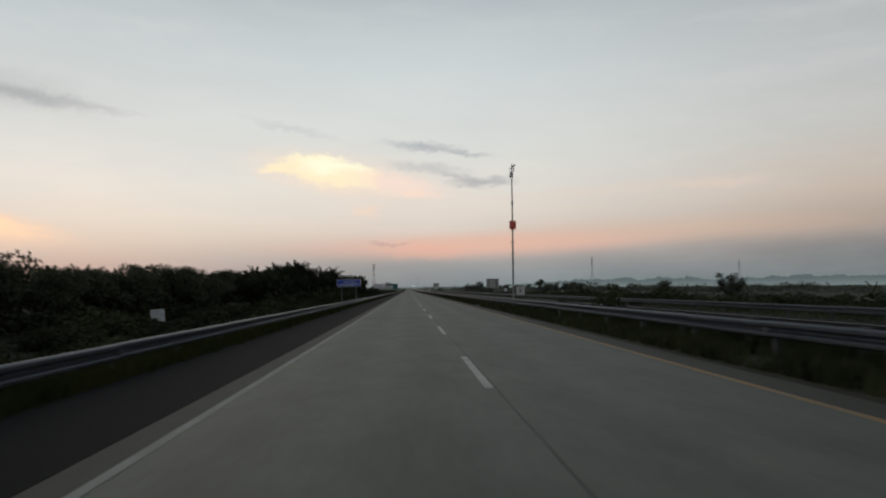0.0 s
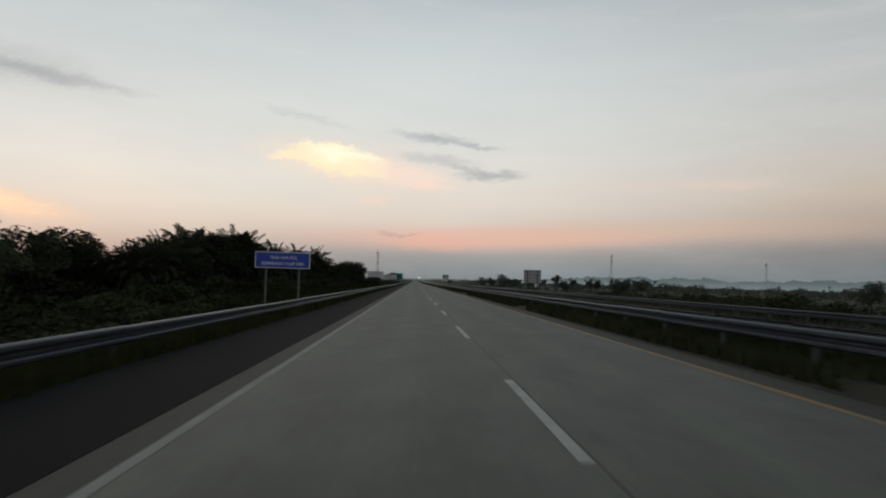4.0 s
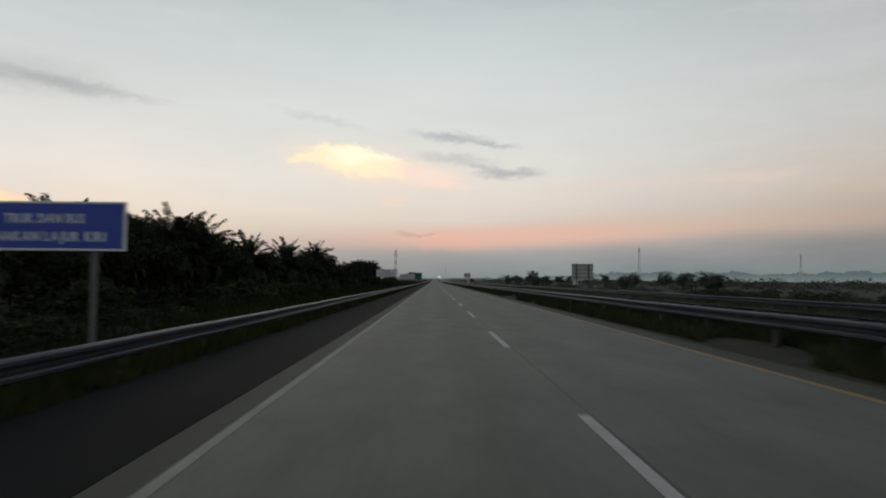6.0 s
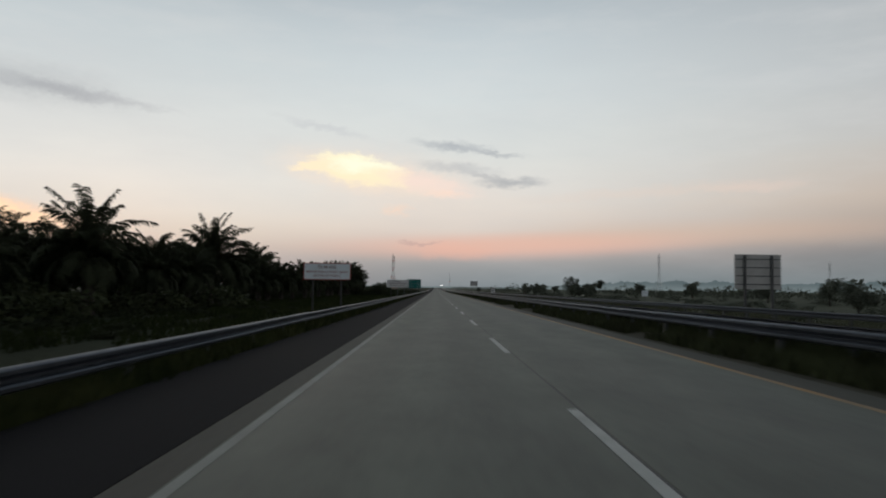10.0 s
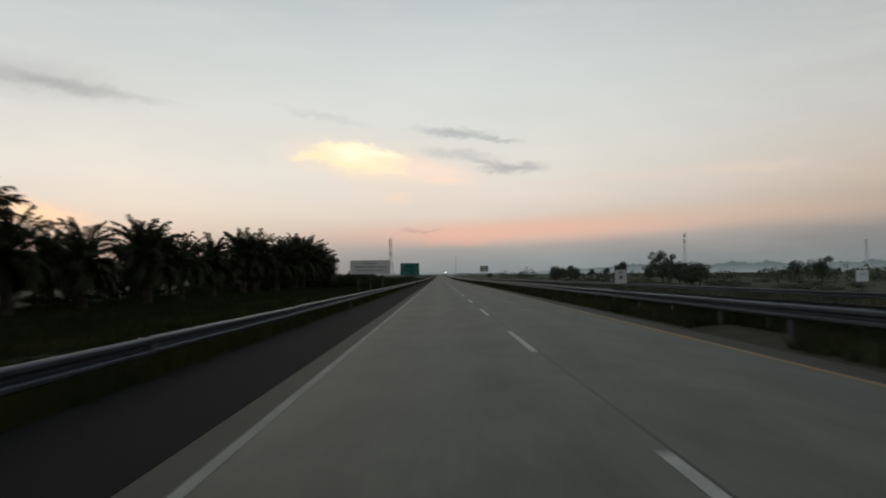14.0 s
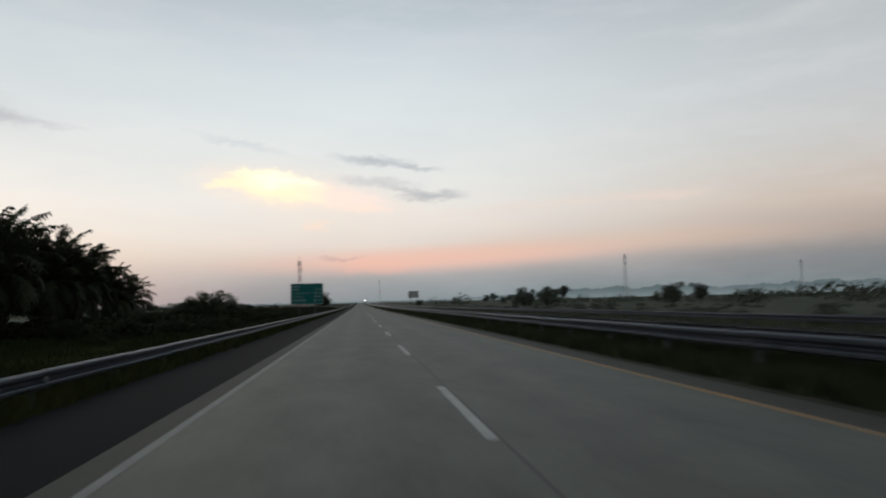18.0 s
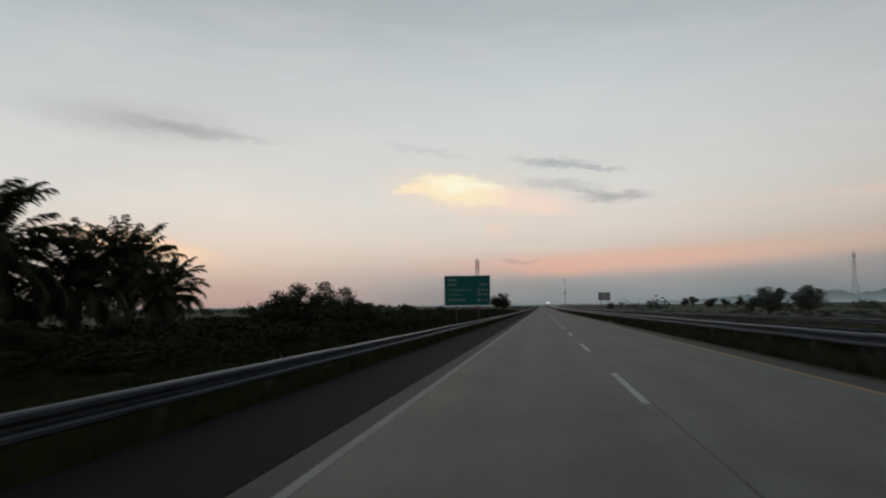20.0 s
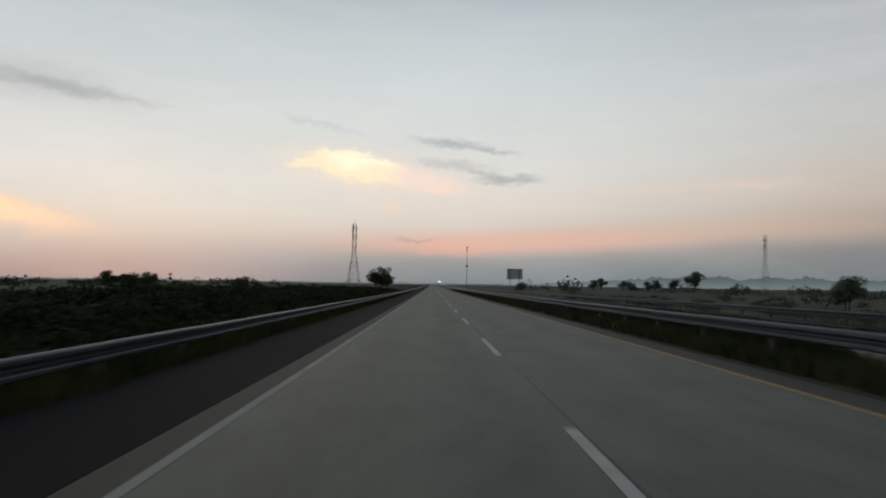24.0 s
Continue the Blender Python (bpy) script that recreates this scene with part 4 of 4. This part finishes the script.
def tree_meshes(seed, height, spread, per=70, size=0.22, low=0.25):
    """A short trunk with limbs and a crown of many small leaves in uneven clumps."""
    rnd = random.Random(seed)
    bm = bmesh.new()
    fork = height * low
    tube(bm, (0, 0, -0.2), (0.05, 0, fork), 0.055 * height * 0.5, 0.04 * height * 0.5, 8)
    centres = []
    for k in range(9):
        a = k * 2.399 + rnd.uniform(-0.3, 0.3)
        reach = spread * rnd.uniform(0.3, 0.85)
        up = height * rnd.uniform(0.45, 0.92)
        mid = Vector((math.cos(a) * reach * 0.4, math.sin(a) * reach * 0.4, (fork + up) * 0.5))
        tip = Vector((math.cos(a) * reach, math.sin(a) * reach, up))
        tube(bm, (0.05, 0, fork * 0.9), mid, 0.018 * height * 0.5, 0.012 * height * 0.5, 5)
        tube(bm, mid, tip, 0.012 * height * 0.5, 0.004 * height * 0.5, 5)
        for q in range(3):
            off = Vector((rnd.uniform(-1, 1), rnd.uniform(-1, 1), rnd.uniform(-0.7, 0.3))) * spread * 0.26
            centres.append((tip.lerp(mid, q * 0.4) + off, spread * rnd.uniform(0.24, 0.42)))
    centres.append((Vector((0, 0, height * 0.86)), spread * 0.35))
    me_t = bpy.data.meshes.new("trunk")
    bm.to_mesh(me_t)
    bm.free()
    verts, faces = leaf_cloud(rnd, centres, per, size)
    me_c = bpy.data.meshes.new("crown")
    me_c.from_pydata(verts, [], faces)
    me_c.update()
    me_t.materials.append(M_BARK)
    me_c.materials.append(M_LEAF)
    return me_t, me_c


def bush_mesh(seed, height, spread, per=60, size=0.16):
    rnd = random.Random(seed)
    centres = []
    for k in range(11):
        a, reach = k * 2.399, spread * rnd.uniform(0.1, 0.8)
        centres.append((Vector((math.cos(a) * reach, math.sin(a) * reach, height * rnd.uniform(0.15, 0.75) * (1 - 0.4 * reach / spread))), spread * rnd.uniform(0.25, 0.42)))
    verts, faces = leaf_cloud(rnd, centres, per, size, 0.8)
    me = bpy.data.meshes.new("foliage")
    me.from_pydata([(v[0], v[1], max(v[2], -0.05)) for v in verts], [], faces)
    me.update()
    me.materials.append(M_SCRUB)
    bm = bmesh.new()
    for k in range(6):
        a = k * 1.05
        tube(bm, (0, 0, -0.1), (math.cos(a) * spread * 0.5, math.sin(a) * spread * 0.5, height * 0.6), 0.03, 0.01, 4)
    me_s = bpy.data.meshes.new("stems")
    bm.to_mesh(me_s)
    bm.free()
    me_s.materials.append(M_BARK)
    return me_s, me


def recoloured(pair, mat):
    leaves = pair[1].copy()
    leaves.materials.clear()
    leaves.materials.append(mat)
    return pair[0], leaves


PALMS = [palm_meshes(11 + k, 8.0) for k in range(5)]
TREES = [tree_meshes(31 + k, 6.0, 2.6, 260, 0.135) for k in range(4)]
BUSHES = [bush_mesh(51 + k, 2.0, 1.7) for k in range(4)]
HAZED_TREES = [recoloured(p, M_HAZED_LEAF) for p in TREES]
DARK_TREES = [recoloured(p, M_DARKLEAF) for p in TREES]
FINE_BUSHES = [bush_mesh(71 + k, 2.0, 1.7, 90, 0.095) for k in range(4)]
HAZED_BUSHES = [recoloured(p, M_HAZED_SCRUB) for p in FINE_BUSHES]


def plant(kind, name, meshes, x, y, scale, label, category, group, rnd, wide=1.0):
    p = thing(name, x, y, land_z(x, y) - 0.05, label, category, group)
    p.matrix_basis = pose(x, y, land_z(x, y) - 0.05, 0, 0, rnd.uniform(0, 360)) @ Matrix.Diagonal((scale * wide, scale * wide, scale, 1))
    for part_name, me in zip(("trunk", "foliage") if kind == "bush" else ("trunk", "crown"), meshes):
        part_of(part_name, me, None, p)
    return p


rnd = random.Random(5)


def palm(x, y, h):
    plant("palm", "oil_palm", rnd.choice(PALMS), x, y, h / 8.0, "dark oil palm with drooping feathery fronds", "palm", "plantation palms", rnd)


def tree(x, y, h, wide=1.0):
    plant("tree", "tree", rnd.choice(HAZED_TREES if x > 20 else DARK_TREES if 116 < y < 365 else TREES), x, y, h / 6.0, "bushy tree in the open field, leaves greyed for haze" if x > 20 else "dark bushy broadleaf tree in the rough grass", "tree", "roadside trees", rnd, wide)


def bush(x, y, h, wide=1.0):
    plant("bush", "bush", rnd.choice(HAZED_BUSHES if x > 20 and y > 130 else BUSHES), x, y, h / 2.0, "low shrub behind the far barrier, leaves paled for haze" if x > 20 else "low dark green shrub in the rough grass", "bush", "roadside shrubs", rnd, wide)


SCRUB = []


def scrub(x, y, h, wide=1.0):
    """Shrubs too far off to tell apart; joined below."""
    SCRUB.append((x, y, h, wide))


# left: shrubs along the first stretch, the plantation set back behind them
y = -4.0
while y < 116:
    for x, yy, h in ((rnd.uniform(-13, -9.5), y, rnd.uniform(0.9, 1.5)), (rnd.uniform(-21, -15), y + 1.5, rnd.uniform(1.5, 2.3))):
        # low growth in front of the notice board
        if 36 < yy < 71 and (x + 20.2) < 0.62 * (69.3 - yy) + 2.5 and (x + 20.2) > 0.40 * (69.3 - yy) - 2.5:
            h *= 0.45
        bush(x, yy, h, 1.3)
    y += rnd.uniform(3.0, 4.4)
y = 26.0
while y < 122:
    grow = 5.45 + 0.25 * max(0.0, (y - 55) / 65)
    tree(-26.5 + rnd.uniform(-1.5, 1.5), y, grow * rnd.uniform(0.88, 1.12), 1.3)
    scrub(-24.5 + rnd.uniform(-1.5, 1.5), y + 1.5, rnd.uniform(1.8, 2.6), 1.6)
    if rnd.random() < 0.5:
        palm(-33 + rnd.uniform(-1.5, 1.5), y + 1, grow * rnd.uniform(1.0, 1.12))
    y += rnd.uniform(3.4, 4.6)
y = 60.0
while y < 150:
    palm(rnd.uniform(-60, -50), y, rnd.uniform(5.2, 6.8))
    y += rnd.uniform(7, 10)
# plantation edge close to the road
FRONT = [(117, 4.6), (123, 5.4), (131, 7.0), (138, 6.6), (149, 8.2), (159, 8.4), (167, 6.6), (174.5, 8.0), (187, 6.2), (198.7, 8.6), (209, 6.4), (216, 6.2), (224.3, 9.4), (234, 6.0),
         (243, 5.8), (249, 6.4), (257.5, 6.2), (265, 6.0), (274.5, 6.8), (282.5, 6.2), (291.6, 6.6), (303, 7.6), (308.5, 7.9), (318, 7.6), (330, 8.8), (339, 8.9), (347, 8.5), (353, 8.0), (359, 6.6)]
for y, h in FRONT:
    palm(-20.3 + rnd.uniform(-0.4, 0.4), y, h)
y = 116.0
while y < 346:
    grow = min(1.0, 0.66 + (y - 116) / 60) * (1.0 if y < 250 else 0.84)
    if y > 134:
        palm(-28.0 + rnd.uniform(-1.5, 1.5), y + 3, rnd.uniform(5.6, 7.4) * grow)
    if 160 < y < 235 or y > 160 and rnd.random() < 0.4:
        palm(-36.0 + rnd.uniform(-2, 2), y + 1, rnd.uniform(6.2, 7.6) * grow)
    if y < 215:
        if y < 172:
            tree(-20.5 + rnd.uniform(-1.0, 1.5), y + 3.8, rnd.uniform(5.6, 7.6) * grow, 1.2)
        tree(-24.0 + rnd.uniform(-1.5, 1.5), y + 3.4, rnd.uniform(4.2, 5.8) * grow, 1.3)
        bush(-16.8 + rnd.uniform(-1.5, 1), y + 2.0, rnd.uniform(1.6, 2.6), 1.3)
        bush(-22.0 + rnd.uniform(-1.5, 1), y + 5.0, rnd.uniform(2.2, 3.2), 1.4)
    else:
        # open floor under the palms, light between the trunks
        scrub(-24 + rnd.uniform(-2, 2), y + 2.5, rnd.uniform(0.9, 1.8), 1.6)
        scrub(-33 + rnd.uniform(-3, 3), y + 5.0, rnd.uniform(1.0, 2.0), 1.8)
        if rnd.random() < 0.5:
            tree(-30.5 + rnd.uniform(-1.0, 1.0), y + 2.4, rnd.uniform(3.4, 4.6) * grow, 1.4)
    if y < 215:
        scrub(-44 + rnd.uniform(-4, 4), y, rnd.uniform(2.4, 3.6), 2.0)
        scrub(-50 + rnd.uniform(-4, 4), y + 4, rnd.uniform(2.4, 3.6), 2.0)
    y += rnd.uniform(7.0, 9.4)
for x, yy, h in ((-25.1, 260.4, 8.9), (-42, 326, 10.6), (-25.0, 350.5, 9.6), (-21.6, 370, 5.8), (-30, 380, 9.4)):
    palm(x, yy, h)
for yy, h in ((319, 5.4), (328, 5.8), (336, 5.6), (345, 5.4), (353, 4.8), (361, 4.0)):
    tree(-23.8 + rnd.uniform(-0.8, 0.8), yy, h, 1.2)
for x, yy, h in ((-15.8, 378.5, 3.9), (-17.8, 380, 3.2), (-19.4, 381, 2.7), (-15.0, 384.5, 3.7), (-16.0, 387.5, 3.0), (-14.2, 390.5, 2.9), (-13.6, 395, 2.0), (-12.5, 330, 1.6), (-13, 346, 1.8)):
    tree(x, yy, h, 1.25)
    bush(x + 1.4, yy + 1, h * 0.5, 1.2)
# low scrub beyond the plantation
y = 352.0
while y < 640:
    (bush if y < 450 else scrub)(rnd.uniform(-17, -12) - (y - 352) * 0.01, y, rnd.uniform(0.8, 1.3), 1.6)
    (bush if y < 450 else scrub)(rnd.uniform(-27, -19), y + 1, rnd.uniform(1.1, 1.65), 1.8)
    scrub(rnd.uniform(-44, -30), y + 2, rnd.uniform(1.1, 1.9), 2.2)
    y += rnd.uniform(3.6, 5.0)
# rank undergrowth in front of the palms and an unbroken thicket after them
y = 6.0
while y < 352:
    for x0, x1, h0, h1 in ((-9.5, -6.8, 0.35, 0.6), (-13.0, -9.5, 0.5, 0.8), (-17.0, -13.0, 0.7, 1.1)):
        if y < 120:
            scrub(rnd.uniform(x0, x1), y + rnd.uniform(0, 3), rnd.uniform(h0, h1), 2.2)
        elif y < 215 and x0 < -10:
            scrub(rnd.uniform(x0, x1), y + rnd.uniform(0, 3), rnd.uniform(h0, h1) * 0.8, 2.0)
        elif x0 < -15 and rnd.random() < 0.6:
            scrub(rnd.uniform(x0, x1), y + rnd.uniform(0, 3), rnd.uniform(0.35, 0.6), 1.8)
    y += 3.4
y = 340.0
while y < 620:
    for x0, x1, h0, h1 in ((-9.5, -7.0, 0.6, 0.9), (-13.0, -9.5, 1.1, 1.5), (-18.0, -13.0, 1.4, 1.8), (-26.0, -18.0, 1.6, 2.1)):
        scrub(rnd.uniform(x0, x1), y + rnd.uniform(0, 2), rnd.uniform(h0, h1), 1.5)
    y += 2.6
for x, yy, h in ((-24, 436, 3.2), (-27, 446, 2.9), (-21, 424, 2.6), (-23, 462, 2.9), (-19, 480, 2.6), (-30, 428, 3.0)):
    tree(x, yy, h, 1.5)
for x, yy, h in ((-16, 664, 8.0), (-18.5, 667, 6.4), (-14.2, 669, 5.2), (-60, 560, 4.2), (-75, 575, 4.6), (-82, 600, 4.0), (-52, 610, 4.0)):
    tree(x, yy, h, 1.2)
# right: hedge behind the opposite barrier, with single trees
y = 10.0
while y < 560:
    (bush if y < 440 else scrub)(rnd.uniform(27, 31), y, rnd.uniform(1.5, 2.3) if y < 130 else rnd.uniform(0.8, 1.4), 1.5)
    scrub(rnd.uniform(34, 46), y + 2, rnd.uniform(0.6, 1.2), 1.7)
    scrub(rnd.uniform(26.5, 33), y + 3, rnd.uniform(0.6, 1.2), 1.7)
    scrub(rnd.uniform(48, 75), y + 4, rnd.uniform(0.6, 1.2), 2.2)
    y += rnd.uniform(5.0, 7.2)
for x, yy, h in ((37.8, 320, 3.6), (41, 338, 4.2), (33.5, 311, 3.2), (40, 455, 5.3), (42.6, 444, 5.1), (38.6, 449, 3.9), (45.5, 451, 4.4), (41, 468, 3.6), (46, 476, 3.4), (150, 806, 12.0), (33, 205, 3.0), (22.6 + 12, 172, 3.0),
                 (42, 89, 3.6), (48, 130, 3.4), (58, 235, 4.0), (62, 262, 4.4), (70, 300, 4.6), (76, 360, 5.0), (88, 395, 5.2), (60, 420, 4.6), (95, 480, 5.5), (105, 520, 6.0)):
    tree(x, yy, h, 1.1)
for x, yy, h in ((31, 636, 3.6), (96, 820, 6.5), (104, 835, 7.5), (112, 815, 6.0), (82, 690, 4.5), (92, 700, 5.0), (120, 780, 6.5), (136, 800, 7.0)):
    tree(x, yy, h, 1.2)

tree(34.8, 327, 5.7, 0.85)

# shrubs that have seeded themselves in the median
for x, yy, h in ((10.5, 30.6, 2.0), (10.8, 36.5, 1.0), (11.1, 43.0, 1.2), (10.6, 57.5, 0.9), (11.3, 64.2, 1.35), (10.3, 24.0, 0.9), (10.7, 279.0, 0.9), (10.4, 266.0, 0.8)):
    plant("bush", "bush", rnd.choice(BUSHES), x, yy, h / 2.0, "young green shrub growing between the median barriers", "bush", "median shrubs", rnd, 0.5)
# unbroken low hedge beyond the opposite barrier along the first stretch
y = 8.0
while y < 165:
    scrub(rnd.uniform(26.2, 30.5), y, rnd.uniform(1.1, 1.6), 1.5)
    scrub(rnd.uniform(29.5, 33.0), y + 1.3, rnd.uniform(1.3, 1.8), 1.6)
    y += 2.6


def join_scrub(spots, mat, label):
    parts_v, parts_f, total = [], [], 0
    for x, y, h, wide in spots:
        me = rnd.choice(BUSHES if x < 0 else FINE_BUSHES)[1]
        co = np.empty(len(me.vertices) * 3, dtype=np.float32)
        me.vertices.foreach_get("co", co)
        co = co.reshape(-1, 3)
        a, k = rnd.uniform(0, 6.28), h / 2.0
        turned = np.stack([(co[:, 0] * math.cos(a) - co[:, 1] * math.sin(a)) * k * wide + x, (co[:, 0] * math.sin(a) + co[:, 1] * math.cos(a)) * k * wide + y, co[:, 2] * k + land_z(x, y) - 0.05], axis=1)
        parts_v.append(turned)
        parts_f.append(np.arange(len(co)).reshape(-1, 4) + total)
        total += len(co)
    tagged(raw("scrub", np.concatenate(parts_v).tolist(), np.concatenate(parts_f).tolist(), mat), label, "scrub", kind="stuff")


join_scrub([s for s in SCRUB if s[0] < 0], M_UNDER, "dense dark scrub behind the roadside plants")
join_scrub([s for s in SCRUB if s[0] > 0 and s[1] < 165 and s[0] < 34], M_SCRUB, "dense green hedge beyond the opposite barrier")
join_scrub([s for s in SCRUB if s[0] > 0 and not (s[1] < 165 and s[0] < 34)], M_HAZED_SCRUB, "scrub in the open fields, leaves paled for haze")


# grass on the verges
def grass(name, x0, x1, y0, y1, count, tall, mat, label, height, seed, gaps=-0.15):
    r = random.Random(seed)
    verts, faces = [], []
    for _ in range(count):
        x, y = r.uniform(x0, x1), r.uniform(y0, y1)
        if noise.noise((x * 0.5, y * 0.12, seed)) < gaps:
            continue
        z, h, a = height(x, y), tall * r.uniform(0.4, 1.25), r.uniform(0, 6.283)
        w = 0.03 + 0.03 * r.random()
        bx, by = math.cos(a) * w, math.sin(a) * w
        lx, ly = r.uniform(-0.5, 0.5) * h, r.uniform(-0.5, 0.5) * h
        o = len(verts)
        verts += [(x - bx, y - by, z - 0.02), (x + bx, y + by, z - 0.02), (x + lx, y + ly, z + h)]
        faces.append((o, o + 1, o + 2))
    tagged(raw(name, verts, faces, mat), label, "grass", kind="stuff")


grass("barrier_grass", -4.0, -2.66, -2, 600, 112000, 0.38, M_GRASS, "thick green grass under the crash barrier", land_z, 6, -0.5)
grass("verge_grass", -5.6, -2.48, -2, 440, 50000, 0.20, M_GRASS, "short green grass along the crash barrier", land_z, 1)
grass("open_grass", -12, -5.0, 205, 352, 60000, 0.22, M_GRASS, "short green grass in front of the palms", land_z, 7, -0.3)
# dark blades stand for the deep shade beneath the crowns
grass("plantation_grass", -27, -11.5, 200, 356, 80000, 0.30, M_ROUGH, "grass under the palms, coloured dark for their shade", land_z, 11, -0.6)
grass("rough_grass", -14, -5.5, 0, 440, 60000, 0.45, M_ROUGH, "rough grass behind the crash barrier", land_z, 2)
grass("median_grass", 8.62, 10.88, 0, 640, 215000, 0.34, M_MEDIAN, "patchy dark grass on the median", lambda x, y: ground_z(y), 3, -0.32)
grass("median_tall_grass", 9.75, 10.80, 0, 600, 90000, 0.55, M_MEDIAN, "tall rank grass between the median barriers", lambda x, y: ground_z(y), 9, -0.35)
grass("field_grass", 23, 40, 0, 440, 60000, 0.42, M_DRY, "tall rough grass beyond the opposite barrier", land_z, 4)


# ---- distance ----
def far_wood(name, x0, x1, y0, y1, count, h0, h1, label, seed, mat):
    r = random.Random(seed)
    verts, faces = [], []
    for _ in range(count):
        x, y = r.uniform(x0, x1), r.uniform(y0, y1)
        if -14 < x < 34:
            continue
        h = r.uniform(h0, h1) * (0.6 + 0.9 * max(0, 0.5 + noise.noise((x * 0.012, y * 0.012, seed))))
        c = [((x, y, land_z(x, y) + h * 0.5), h * 0.55), ((x + h * 0.5, y, land_z(x, y) + h * 0.35), h * 0.42), ((x - h * 0.45, y + 1, land_z(x, y) + h * 0.4), h * 0.4)]
        v, f = leaf_cloud(r, c, 34, 0.13 * h, 0.9)
        o = len(verts)
        verts += v
        faces += [tuple(i + o for i in q) for q in f]
    tagged(raw(name, verts, faces, mat), label, "woodland", kind="stuff")


far_wood("far_trees", 45, 330, 420, 800, 90, 2.5, 5.0, "scattered far trees in the misty fields", 8, M_HAZED_SCRUB)
far_wood("far_trees", 95, 150, 60, 760, 190, 1.8, 2.8, "long misty hedgerow across the fields", 12, M_HAZED_LEAF)
far_wood("far_trees", 62, 210, 130, 420, 60, 2.2, 4.2, "loose trees across the open fields, leaves greyed for haze", 10, M_HAZED_LEAF)
far_wood("far_trees", -330, -45, 520, 850, 130, 2.2, 3.8, "far trees beyond the scrub", 9, M_LEAF)

# hazy skyline
r = random.Random(17)
verts, faces = [], []
N = 2160
for i in range(N + 1):
    a = 2 * math.pi * i / N
    x, y = 1500 * math.sin(a) + 10, 1500 * math.cos(a) + 250
    base = ground_z(y) - 4 if y > 0 else -4
    t = noise.noise((math.sin(a) * 9, math.cos(a) * 9, 2)) * 3 + abs(noise.noise((math.sin(a) * 60, math.cos(a) * 60, 4))) * 6
    top = (ground_z(y) if y > 0 else 0) + max(0.6, 0.9 + 0.6 * t)
    # a wooded ridge beyond the fields east of the road
    ridge = min(max((a - 0.10) / 0.22, 0), 1) * min(max((1.5 - a) / 0.4, 0), 1)
    top += ridge * (15 + 6 * noise.noise((a * 9, 3.3, 1)) + 6 * noise.noise((a * 40, 1.1, 6)) + 9 * abs(noise.noise((a * 120, 4.1, 2))))
    if abs(a) < 0.02 or abs(a - 2 * math.pi) < 0.02:
        top = ground_z(y) + 2.5
    verts += [(x, y, base), (x, y, top), (x * 1.01, y * 1.01, base), (x * 1.01, y * 1.01, top)]
    if i:
        o = 4 * i
        faces += [(o - 4, o, o + 1, o - 3), (o - 3, o + 1, o + 3, o - 1)]
tagged(raw("backdrop", verts, faces, hazy), "hazy grey-green skyline of far woods and roofs", "backdrop", kind="structure")

# distant lights where the road ends
s = thing("floodlight", 13.0, 1480.0, ground_z(1480), "bright distant floodlight at the end of the road", "floodlight")
bm = bmesh.new()
tube(bm, (0, 0, -1), (0, 0, 4.2), 0.2, 0.12, 8)
part("pole", bm, M_POST, s)
for x in (-1.3, 1.3):
    bm = bmesh.new()
    box(bm, x - 0.75, x + 0.75, -0.4, 0.2, 3.9, 4.7, 0.2)
    part("lamp", bm, M_LAMP, s, "lit white lamp")
bm = bmesh.new()
box(bm, -2.2, 2.2, -0.1, 0.25, 4.2, 4.5)
part("crossarm", bm, M_POST, s)
